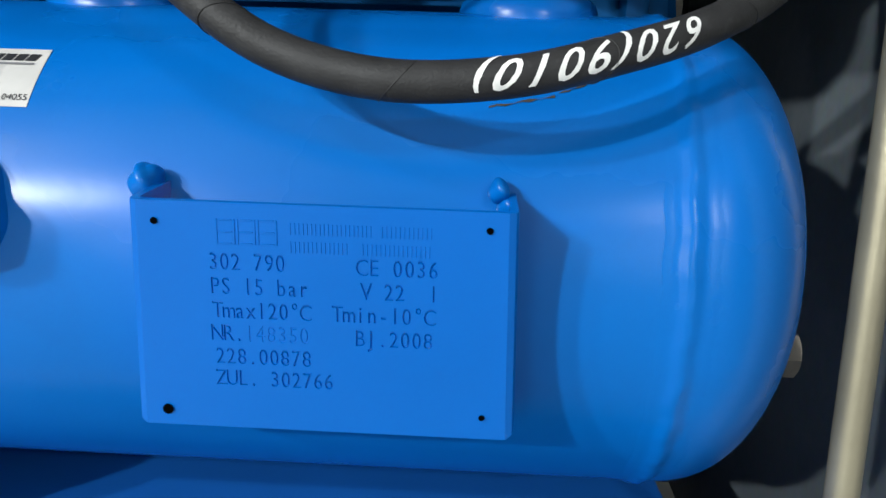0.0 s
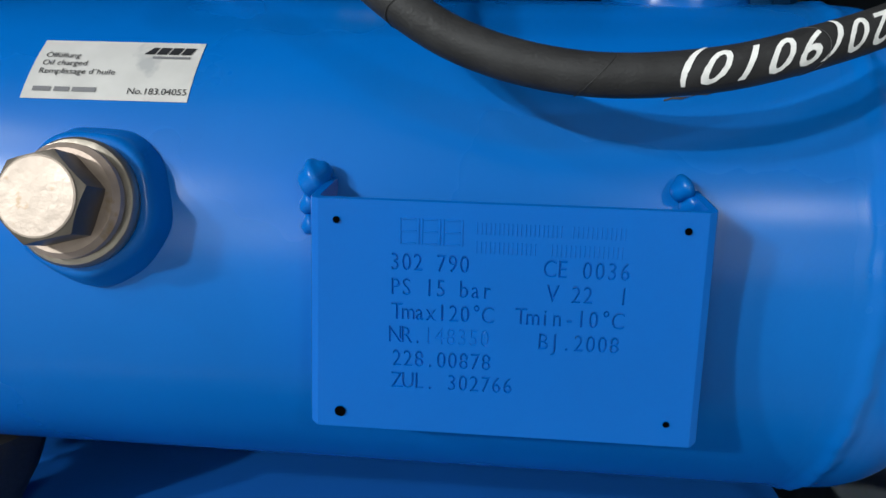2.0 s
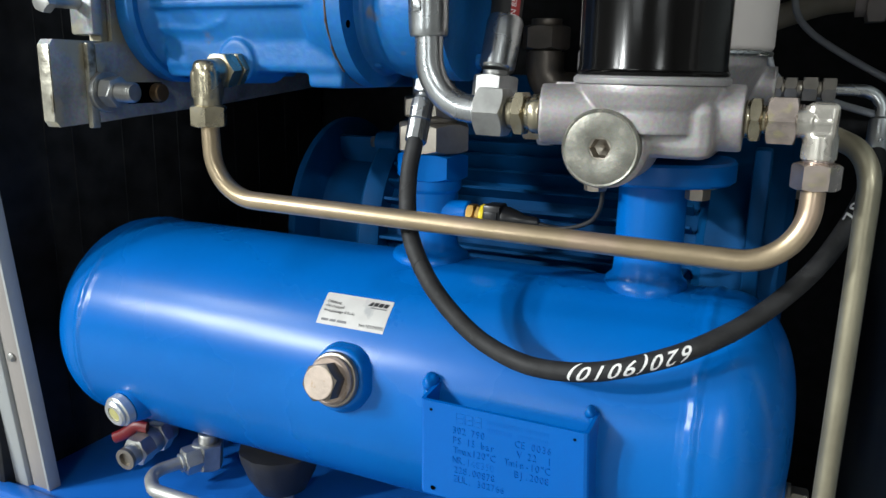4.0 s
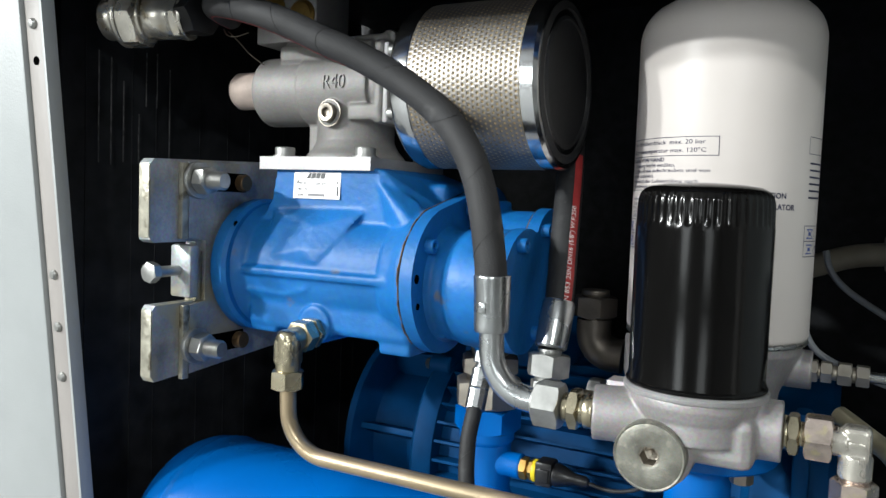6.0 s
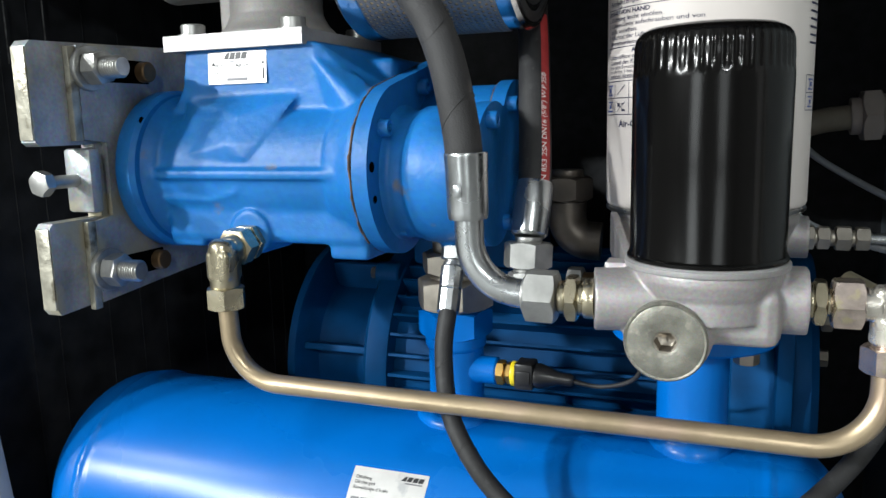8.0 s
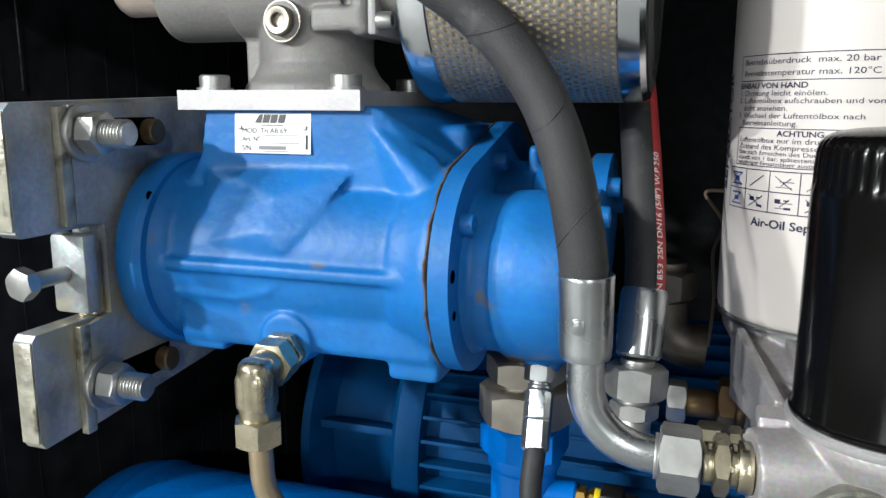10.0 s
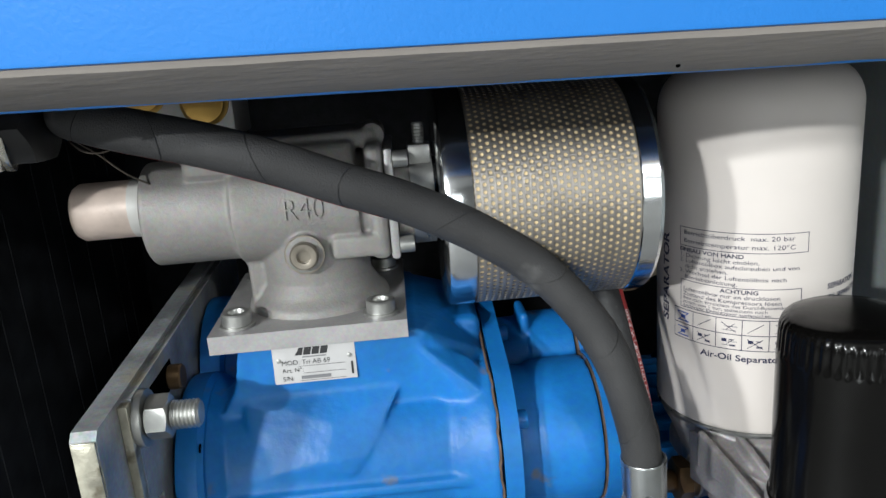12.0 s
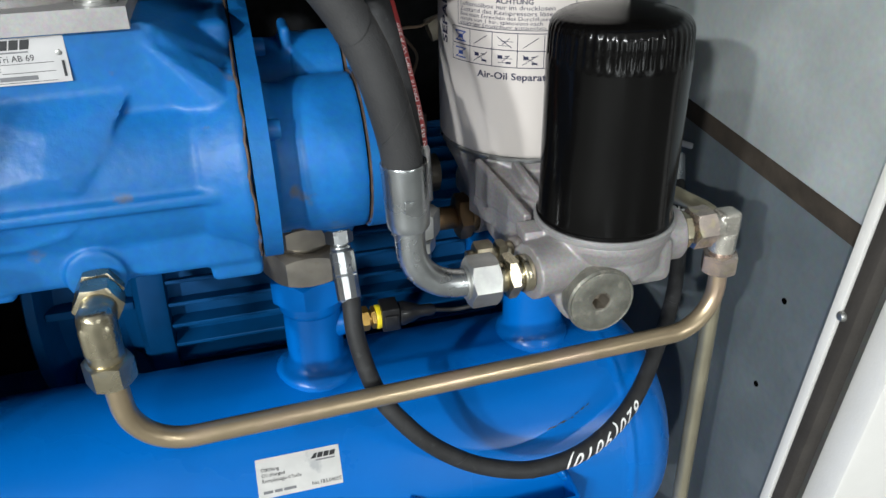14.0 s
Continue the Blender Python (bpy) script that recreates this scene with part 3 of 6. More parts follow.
n1 = nozzle(-0.172, 0.416, 0.0245, 0.608, True, tank)
part("hex_collar", prism(6, 0.057, 0.0245, axis((-0.172, 0.416, 0.6065), Z), turn=0.3), M_TANK, n1)
part("neck_ring", lathe([(0.0240, 0), (0.0262, 0.0025), (0.0272, 0.005), (0.0272, 0.0125)], axis((-0.172, 0.416, 0.5942), Z), 56), M_TANK, n1)
part("sensor_boss", lathe([(0.0135, 0), (0.0120, 0.008), (0.0120, 0.022), (0.0108, 0.0235)], axis((-0.155, 0.412, 0.577), X), 32), M_TANK, n1)
n2 = nozzle(0.030, 0.412, 0.0275, 0.623, False, tank)
part("flange", lathe([(0.061, 0), (0.063, 0.002), (0.063, 0.016), (0.061, 0.018)], axis((0.030, 0.412, 0.6220), Z), 64), M_TANK, n2)
for a in (215, 320, 40, 140):
    px, py = 0.030 + 0.05 * math.cos(radians(a)), 0.412 + 0.05 * math.sin(radians(a))
    part("flange_bolt", prism(6, 0.016, 0.009, axis((px, py, 0.6125), Z)), M_OLDNUT, n2, "steel hexagon bolt head")

# filler boss, sealing washer and hexagon plug
boss_dir = Vector((0, -1, 0.238)).normalized()
bc = Vector((-0.199, TY, TZ))
bd = lathe([(0.0305, 0.100), (0.0305, 0.110), (0.0298, 0.1145), (0.0275, 0.119), (0.0265, 0.1235), (0.0245, 0.1245)], axis(bc, boss_dir), 56)
for v in bd.verts:
    v.co += Vector((math.sin(v.co.z * 260), 0, math.sin(v.co.x * 230))) * 0.0006
boss = part("filler_boss", bd, M_TANK, tank, "welded boss with painted fillet", 60)
plug = thing("filler_plug", "worn steel hexagon filler plug with washer in the tank", "plug", bc + boss_dir * 0.125)
part("washer", lathe([(0.0120, 0), (0.0225, 0), (0.0235, 0.0015), (0.0235, 0.004), (0.0225, 0.0055), (0.0205, 0.006), (0.0120, 0.006)], axis(bc + boss_dir * 0.1247, boss_dir), 56), M_OLDNUT, plug, "steel washer")
part("collar", lathe([(0.0195, 0), (0.0205, 0.001), (0.0205, 0.004), (0.0185, 0.006), (0.012, 0.006)], axis(bc + boss_dir * 0.1308, boss_dir), 48), M_PLUG, plug, "rust-stained collar")
part("hex_head", prism(6, 0.0290, 0.0150, axis(bc + boss_dir * 0.1360, boss_dir), ch=0.03, turn=0.25), M_DARKNUT, plug, "dark steel hexagon")
part("head_face", lathe([(0.0138, 0), (0.0138, 0.0004), (0.0132, 0.0007), (0, 0.0008)], axis(bc + boss_dir * 0.15105, boss_dir), 40), M_FACE, plug, "pale worn face", 20)

# sight glass low on the left
sg = thing("sight_glass", "round aluminium oil sight glass in the tank", "sight glass", (-0.470, 0.30, 0.36))
sd = Vector((-0.10, -1, -0.22)).normalized()
s0 = Vector((-0.466, 0.322, 0.3625))
part("weld_boss", lathe([(0.026, -0.012), (0.0235, 0.0), (0.021, 0.010), (0.0185, 0.016)], axis(s0, sd), 40), M_TANK, tank, "painted weld boss")
part("ring", lathe([(0.0160, 0), (0.0172, 0.001), (0.0172, 0.009), (0.0160, 0.010)], axis(s0 + sd * 0.0165, sd), 40), M_SIGHT, sg)
part("rim", lathe([(0.0145, 0), (0.0145, 0.003), (0.0125, 0.005), (0.0085, 0.005), (0.0080, 0.002), (0.0, 0.002)], axis(s0 + sd * 0.0262, sd), 40), M_SIGHT, sg)
part("glass", lathe([(0.0078, 0), (0.0078, 0.0015), (0, 0.002)], axis(s0 + sd * 0.0284, sd), 32), M_GLASSY, sg, "yellowed glass")

# drain valve with red lever
dv = thing("drain_valve", "nickel-plated ball valve with red lever under the tank", "valve", (-0.45, 0.32, 0.315))
d0, dd = Vector((-0.4870, 0.384, 0.2975)), Vector((0.06, -1, -0.08)).normalized()
hex_set("body", d0, dd, (("rod", 0.026, 0.012), ("hex", 0.031, 0.013), ("rod", 0.030, 0.014), ("hex", 0.029, 0.018), ("rod", 0.024, 0.010)), M_ZINC, dv)
part("outlet", lathe([(0.0120, 0), (0.0120, 0.004), (0.0075, 0.004), (0.007, -0.006), (0, -0.006)], axis(d0 + dd * 0.0672, dd), 28), M_OLDNUT, dv)
part("stem", rod(0.0055, d0 + dd * 0.034, d0 + dd * 0.034 + Vector((-0.012, 0, 0.018)), 18), M_ZINC, dv)
lv = tube(spline([(-0.482, 0.348, 0.3145), (-0.495, 0.344, 0.3150), (-0.505, 0.340, 0.3080), (-0.514, 0.337, 0.3020), (-0.522, 0.335, 0.2980)], 6), 0.0066, 16)
for v in lv.verts:
    v.co.y = 0.341 + (v.co.y - 0.341) * 0.75
part("lever", lv, M_REDP, dv, "red lever")

# return line with its fitting, running along the front of the pan
rl = thing("return_pipe", "bright steel return pipe with compression fitting under the tank", "pipe", (-0.3, 0.27, 0.31))
hex_set("angle_body", (-0.4030, 0.354, 0.3230), (-0.04, -0.06, -1), (("rod", 0.020, 0.010), ("hex", 0.030, 0.028)), M_ZINC, rl)
hex_set("union_nut", (-0.4060, 0.343, 0.3000), (-0.45, -0.85, -0.06), (("hex", 0.026, 0.017), ("rod", 0.020, 0.004)), M_ZINC, rl)
part("pipe", tube(rounded([(-0.4065, 0.342, 0.3000), (-0.4290, 0.2960, 0.2990), (-0.400, 0.2715, 0.3000), (0.13, 0.268, 0.2985)], 0.022), 0.0066, 20), M_RETURN, rl)

# rubber feet
for fx in (-0.337,):
    ft = thing("tank_foot", "black conical rubber foot on a bolted stud under the tank", "foot", (fx, 0.40, 0.24))
    bm = lathe([(0.022, 0), (0.027, 0.003), (0.036, 0.020), (0.042, 0.038), (0.044, 0.046), (0.044, 0.050)], axis((fx, 0.392, 0.2565), Z), 48)
    for v in bm.verts:
        v.co += Vector((math.sin(v.co.y * 260), math.sin(v.co.x * 300), 0)) * 0.0005
    part("rubber_cone", bm, M_BLACKR, ft)
    part("stud", rod(0.0045, (fx + 0.012, 0.385, 0.238), (fx + 0.012, 0.385, 0.262), 16), M_ZINC, ft)
    part("nut", prism(6, 0.013, 0.007, axis((fx + 0.012, 0.385, 0.2485), Z)), M_ZINC, ft)
    part("spacer", rod(0.0085, (fx + 0.012, 0.385, 0.2395), (fx + 0.012, 0.385, 0.2485), 24, ch=0.0008), M_TANK, ft, "blue painted spacer")

# drain bolt in the right end
db = thing("drain_plug", "dull hexagon drain plug in the end of the tank", "plug", (0.165, 0.40, 0.365))
dm = Vector((0.143, 0.398, 0.372))
part("boss", rod(0.019, dm - Vector((0.012, 0, 0)), dm + Vector((0.012, 0, 0)), 32, ch=0.002), M_TANK, tank, "painted boss")
hex_set("hex_plug", dm + Vector((0.0122, 0, 0)), X, (("rod", 0.029, 0.004), ("hex", 0.022, 0.013)), M_OLDNUT, db)

# oil label on the tank
lab = thing("oil_label", "white oil-filling sticker with smudges on the blue tank", "sticker", on_tank(-0.2, 42))
LW, LH = 0.0675, 0.0310


def on_label(lift):
    return lambda c: on_tank(-0.2365 + c.x + 0.0006 * (c.y / LH), 34.6 + math.degrees(c.y / TR), lift)


bm = bmesh.new()
nv = 10
cols = [[bm.verts.new((LW * i / 4, LH * j / nv, 0)) for i in range(5)] for j in range(nv + 1)]
for j in range(nv):
    for i in range(4):
        bm.faces.new((cols[j][i], cols[j][i + 1], cols[j + 1][i + 1], cols[j + 1][i]))
part("paper", bend(bm, on_label(0.0003)), M_LABEL, lab)


def label_line(txt, x, y, size, material=M_BLACKINK, bold=0.0):
    bm = text_mesh(txt, size, bold=bold)
    bmesh.ops.translate(bm, verts=bm.verts, vec=(x, y, 0))
    part("lettering", bend(bm, on_label(0.0006)), material, lab)


label_line("Ölfüllung", 0.0036, 0.0206, 0.0040)
label_line("Oil charged", 0.0036, 0.0164, 0.0040)
label_line("Remplissage d´huile", 0.0036, 0.0120, 0.0040)
label_line("No.183.04055", 0.0425, 0.0030, 0.0042)
bm = rect(0.004, 0.0034, 0.0115, 0.0056)
rect(0.0128, 0.0034, 0.0190, 0.0056, bm)
rect(0.0202, 0.0034, 0.0300, 0.0056, bm)
part("printed_bar", bend(bm, on_label(0.0006)), M_GREYINK, lab)
bm = bmesh.new()
for k in range(4):
    x0_ = 0.0440 + 0.0050 * k
    bm.faces.new([bm.verts.new(v) for v in ((x0_, 0.0235, 0), (x0_ + 0.0042, 0.0235, 0), (x0_ + 0.0056, 0.0275, 0), (x0_ + 0.0014 + (0.0018 if k == 0 else 0.0), 0.0275, 0))])
part("brand_mark", bend(bm, on_label(0.0006)), M_BLACKINK, lab)
bm = rect(0.048, 0.0212, 0.0635, 0.0224)
part("brand_mark", bend(bm, on_label(0.0006)), M_GREYINK, lab)

# welded name plate with stamped writing
CH = [(-0.1095, -0.032), (-0.1095, -0.0035), (-0.1086, -0.0011), (-0.1062, 0.0), (0.0180, 0.0), (0.0204, -0.0011), (0.0213, -0.0035), (0.0213, -0.032), (0.0185, -0.032), (0.0185, -0.0045),
      (0.0173, -0.0030), (-0.1055, -0.0030), (-0.1067, -0.0045), (-0.1067, -0.032)]
PM = Matrix.Translation((0, 0.2694, 0.4572)) @ Matrix.Rotation(radians(95.0), 4, "X")
npl = part("name_plate", slab(CH, 0.0838, PM @ Matrix(((1, 0, 0, 0), (0, 0, 1, -0.0838), (0, 1, 0, 0), (0, 0, 0, 1))), 0.0006, seg=2), M_PLATE, tank, "blue painted stamped plate", 50)
# the plate is a little wider at its lower edge
for v in npl.data.vertices:
    l = PM.inverted() @ v.co
    f = -l.y / 0.0838
    v.co.x += 0.0012 + 0.0025 * f if l.x > 0 else (-0.0026 * f if l.x < -0.10 else 0.0)


pl = bmesh.new()
pl.from_mesh(npl.data)
bmesh.ops.remove_doubles(pl, verts=pl.verts, dist=1e-6)
bmesh.ops.recalc_face_normals(pl, faces=pl.faces)
pl.to_mesh(npl.data)
pl.free()


def on_plate(x, y, lift=0.0):
    return PM @ Vector((x, y, lift))


# weld blobs and drilled holes
for wx, wy, wz, r in ((-0.1140, 0.298, 0.4600, 0.0074), (-0.1160, 0.2985, 0.4510, 0.0050), (-0.1160, 0.2985, 0.4430, 0.0044), (0.0165, 0.2985, 0.4610, 0.0050), (0.0195, 0.2985, 0.4555, 0.0046),
                      (-0.1120, 0.301, 0.392, 0.0042), (-0.1120, 0.302, 0.383, 0.0040), (0.0225, 0.302, 0.388, 0.0035)):
    bm = bmesh.new()
    bmesh.ops.create_uvsphere(bm, u_segments=20, v_segments=12, radius=r * 0.82)
    for v in bm.verts:
        v.co = Vector((wx, wy, wz)) + Vector((v.co.x, v.co.y * 1.5, v.co.z * 1.15)) * (1 + 0.1 * math.sin(v.co.x * 900 + v.co.z * 700))
    part("weld_blob", bm, M_TANK, npl, "painted weld blob", 180)
for hx, hz, r in ((-0.1003, -0.0070, 0.0012), (0.0130, -0.0062, 0.0012), (-0.1005, -0.0775, 0.0020), (0.0130, -0.0752, 0.0011)):
    m = PM @ Matrix.Translation((hx, hz, 0))
    part("rivet_hole", lathe([(r, 0.0004), (r, 0.0006), (0, 0.0006)], m, 20), M_HOLE, npl, "dark drilled hole")


CUTS = bmesh.new()


def stamped(txt, px, py, pitch, size, depth=2.2):
    """Stamped characters with sloping sides at a fixed pitch; px, py in plate millimetres from the top left hole."""
    for i, ch in enumerate(txt):
        if ch == " ":
            continue
        bm = text_mesh(ch, size, 0.00002, 0.00032, "CENTER", bold=-0.00030)
        bmesh.ops.remove_doubles(bm, verts=bm.verts, dist=1e-6)
        bmesh.ops.recalc_face_normals(bm, faces=bm.faces)
        for v in bm.verts:
            v.co = on_plate(-0.1003 + px * 0.001 + (i + 0.5) * pitch + v.co.x * 0.78, -0.0070 - py * 0.001 + v.co.y, v.co.z * depth)
        join(CUTS, bm)


def stroke(name, x0, y0, x1, y1, w=0.30, h=0.26):
    """One embossed stroke with bevelled sides, in the same plate millimetres."""
    bm = box((-0.1003 + (x0 - w) * 0.001, -0.0070 - (y1 + w) * 0.001, -0.0001), (-0.1003 + (x1 + w) * 0.001, -0.0070 - (y0 - w) * 0.001, h * 0.001), 0.00016, seg=1)
    bm.transform(PM)
    part(name, bm, M_PLATE, npl)


P, S = 0.00385, 0.0086
stamped("302 790", 17.6, 16.5, P, S)
stamped("PS 15 bar", 17.6, 25.3, P, S)
stamped("Tmax120°C", 18.2, 34.1, P, S)
stamped("NR.", 17.6, 42.7, P, S)
stamped("148350", 17.6 + 3 * P * 1000, 42.7, P, S, 0.9)
stamped("228.00878", 18.2, 51.5, P, S)
stamped("ZUL. 302766", 18.2, 59.9, P, S)
stamped("CE 0036", 68.6, 16.7, P * 1.05, S)
stamped("V 22  l", 70.1, 25.3, P, S)
stamped("Tmin-10°C", 60.0, 33.9, P * 1.04, S)
stamped("BJ.2008", 67.8, 42.7, P * 1.03, S)
for cx, sg_ in ((-0.1121, 1), (0.0250, -1)):
    rr = 0.0042
    arc = [(cx + sg_ * rr * (1 - math.sin(radians(a))), -0.0838 + rr * (1 - math.cos(radians(a)))) for a in range(0, 91, 15)]
    poly = [(cx - sg_ * 0.001, -0.0848), (cx + sg_ * rr, -0.0848)] + arc + [(cx - sg_ * 0.001, -0.0838 + rr)]
    slab(poly if sg_ > 0 else poly[::-1], 0.012, PM @ Matrix.Translation((0, 0, -0.008)), 0.0, CUTS)
for x0, x1, y0, y1 in ((21.2, 27.2, -1.2, 7.2), (28.4, 34.2, -1.2, 7.2), (35.4, 41.6, -1.2, 7.2)):
    for a in ((x0 + 1.0, y0 + 0.05, x1 - 1.0, y0 + 0.05), (x0 + 1.1, y1 - 0.07, x1 - 1.1, y1 - 0.07), (x0, y0, x0, y1), (x1, y0 + 0.02, x1, y1 - 0.03), (x0 + 0.9, 3.0, x1 - 0.9, 3.0)):
        stroke("maker_mark", *a)
for y, words in ((-0.6, ((46.3, 74.8), (77.3, 95.3))), (5.8, ((46.3, 66.8), (70.8, 94.8)))):
    for w0, w1 in words:
        count = round((w1 - w0) / 2.9)
        for k in range(count):
            u0 = w0 + (w1 - w0) * k / count
            stroke("stamped_bar", u0, y, u0, y + 3.6, 0.26, 0.22)
            stroke("stamped_bar", u0 + 1.5, y, u0 + 1.5, y + 3.6, 0.26, 0.22)
cut_ob = new("cuts", bpy.data.meshes.new("cuts"))
CUTS.to_mesh(cut_ob.data)
CUTS.free()
cutting = npl.modifiers.new("stamping", "BOOLEAN")
cutting.operation, cutting.solver, cutting.object, cutting.use_self = "DIFFERENCE", "EXACT", cut_ob, True
done_plate = bpy.data.meshes.new_from_object(npl.evaluated_get(bpy.context.evaluated_depsgraph_get()))
npl.modifiers.clear()
bpy.data.objects.remove(cut_ob)
done_plate.name = "name_plate"
npl.data = done_plate
for p in done_plate.polygons:
    p.use_smooth = False
# scratch through the paint on the tank shoulder
sc = bmesh.new()
for i, (x0, d0, x1, d1, w) in enumerate(((0.0115, 38.0, 0.0370, 41.2, 0.0013), (0.0385, 42.0, 0.0540, 45.6, 0.0010))):
    a = [on_tank(x0 + (x1 - x0) * k / 8, d0 + (d1 - d0) * k / 8 + 0.25 * math.sin(k * 2.2 + i), 0.0003) for k in range(9)]
    b = [on_tank(x0 + (x1 - x0) * k / 8, d0 + (d1 - d0) * k / 8 + math.degrees(w / TR) * (0.6 + 0.4 * math.sin(k * 1.7)), 0.0003) for k in range(9)]
    va, vb = [sc.verts.new(p) for p in a], [sc.verts.new(p) for p in b]
    for k in range(8):
        sc.faces.new((va[k], va[k + 1], vb[k + 1], vb[k]))
part("paint_scratch", sc, M_SEALBR, tank, "rusty brown scratch")

# ---------------------------------------------------------------- screw block (air end)
AY, AZ = 0.362, 0.757
RY, RZ = 0.450, 0.786
air = thing("air_end", "blue painted cast-iron screw compressor block above the tank", "compressor", (-0.3, AY, 0.69))
bm = rod(0.0575, (-0.408, AY, AZ), (-0.206, AY, AZ), 64)
lathe([(0.050, 0), (0.058, 0.006), (0.061, 0.018), (0.066, 0.030), (0.0665, 0.036)], axis((-0.2405, 0.3605, AZ), X), 64, bm)
lathe([(0.0665, 0), (0.066, 0.008), (0.0575, 0.018), (0.050, 0.024)], axis((-0.410, 0.358, AZ), X), 64, bm)
rod(0.060, (-0.404, RY, RZ), (-0.206, RY, RZ), 64, bm)
box((-0.392, 0.3130, 0.7000), (-0.206, 0.49, 0.757), 0.005, bm)
box((-0.392, 0.3160, 0.6945), (-0.358, 0.47, 0.72), 0.003, bm)
box((-0.240, 0.3160, 0.6885), (-0.206, 0.47, 0.72), 0.003, bm)
# two webs over the lower flat and the long rib
box((-0.402, 0.2995, 0.7520), (-0.208, 0.33, 0.7600), 0.002, bm)
tube([Vector((-0.300, 0.309, 0.757)), Vector((-0.318, 0.311, 0.742)), Vector((-0.345, 0.313, 0.736)), Vector((-0.392, 0.312, 0.738))], 0.0055, 14, bm)
# neck under the intake and the slopes that run from it
slab([(-0.3740, 0.858), (-0.2540, 0.858), (-0.2500, 0.835), (-0.2440, 0.800), (-0.255, 0.785), (-0.385, 0.785), (-0.382, 0.815)], -0.135, Matrix(((1, 0, 0, 0), (0, 0, -1, 0.3310), (0, 1, 0, 0), (0, 0, 0, 1))), 0.003, bm)
hull(((-0.262, 0.3315, 0.856), (-0.262, 0.46, 0.856), (-0.250, 0.3315, 0.856), (-0.250, 0.46, 0.856), (-0.205, 0.368, 0.822), (-0.205, 0.46, 0.842), (-0.262, 0.3310, 0.80), (-0.205, 0.352, 0.800)), bm)
hull(((-0.258, 0.3310, 0.850), (-0.258, 0.350, 0.850), (-0.240, 0.3310, 0.790), (-0.205, 0.3225, 0.804), (-0.205, 0.3180, 0.785), (-0.205, 0.36, 0.79), (-0.225, 0.330, 0.824), (-0.215, 0.345, 0.826)), bm)
hull(((-0.374, 0.3310, 0.835), (-0.374, 0.36, 0.835), (-0.395, 0.330, 0.800), (-0.395, 0.36, 0.81), (-0.366, 0.3320, 0.790), (-0.366, 0.36, 0.790)), bm)
hull(((-0.378, 0.3335, 0.820), (-0.268, 0.3335, 0.822), (-0.270, 0.3275, 0.814), (-0.279, 0.3190, 0.800), (-0.293, 0.3070, 0.780), (-0.304, 0.3040, 0.768), (-0.368, 0.3065, 0.770), (-0.372, 0.3215, 0.802),
      (-0.320, 0.3040, 0.780), (-0.315, 0.3155, 0.802), (-0.372, 0.36, 0.820), (-0.268, 0.36, 0.820), (-0.304, 0.34, 0.768), (-0.368, 0.34, 0.770)), bm)
box((-0.262, 0.375, 0.80), (-0.206, 0.46, 0.846), 0.006, bm)
rod(0.0185, (-0.308, 0.3085, 0.7085), (-0.308, 0.36, 0.7085), 28, bm)
part("housing", cast_mesh(bm, 0.0018, 6), M_CAST, air)
part("drive_flange", lathe([(0.064, 0), (0.0675, 0.001), (0.0682, 0.0025), (0.0682, 0.015), (0.065, 0.0185)], axis((-0.4180, 0.3535, 0.7570), X), 72), M_CAST, air)
part("drive_flange_rear", lathe([(0.062, 0), (0.066, 0.001), (0.066, 0.016), (0.063, 0.0185)], axis((-0.4202, RY, RZ), X), 64), M_CAST, air)


def lobed(r1, r2, n=96):
    """Outline drawn tightly round both rotor bores."""
    pts = sorted((y + r * math.cos(2 * math.pi * i / n), z + r * math.sin(2 * math.pi * i / n)) for y, z, r in ((0.3570, AZ, r1), (RY, RZ, r2)) for i in range(n))
    out = []
    for run in (pts, pts[::-1]):
        side = []
        for p in run:
            while len(side) > 1 and (side[-1][0] - side[-2][0]) * (p[1] - side[-2][1]) - (side[-1][1] - side[-2][1]) * (p[0] - side[-2][0]) <= 1e-12:
                side.pop()
            side.append(p)
        out += side[:-1]
    return out


YZ = lambda x: Matrix(((0, 0, 1, x), (1, 0, 0, 0), (0, 1, 0, 0), (0, 0, 0, 1)))
part("end_flange", slab(lobed(0.0675, 0.061), 0.0122, YZ(-0.2040), 0.0022), M_CAST, air)
sl = bmesh.new()
ol = lobed(0.0670, 0.0605)
rr0 = [[sl.verts.new((-0.2060 + dx + 0.0005 * math.sin(i * 1.1) + 0.0003 * math.sin(i * 2.7) + 0.0004 * math.sin(i * 0.31), 0.405 + (y - 0.405) * k, 0.772 + (z - 0.772) * k)) for i, (y, z) in enumerate(ol)] for dx, k in ((-0.0008, 0.97), (-0.0005, 1.003), (0.0006, 1.005), (0.0012, 0.97))]
for a, b in zip(rr0, rr0[1:]):
    for i in range(len(ol)):
        j = (i + 1) % len(ol)
        sl.faces.new((a[i], a[j], b[j], b[i]))
part("sealant_line", sl, M_SEALANT, air, "brown squeezed-out sealant line", 180)
bm = rod(0.0510, (-0.195, 0.3655, 0.7520), (-0.131, 0.3655, 0.7520), 56)
lathe([(0.0500, 0), (0.0535, 0.005), (0.0545, 0.018), (0.0545, 0.046)], axis((-0.1770, 0.3655, 0.7520), X), 56, bm)
lathe([(0.056, 0), (0.053, 0.003), (0.0475, 0.006)], axis((-0.1935, 0.3640, 0.7530), X), 56, bm)
rod(0.0400, (-0.195, 0.428, 0.7800), (-0.131, 0.428, 0.7800), 48, bm)
rod(0.0430, (-0.166, 0.428, 0.7800), (-0.131, 0.428, 0.7800), 48, bm)
box((-0.195, 0.36, 0.705), (-0.135, 0.45, 0.75), 0.006, bm)
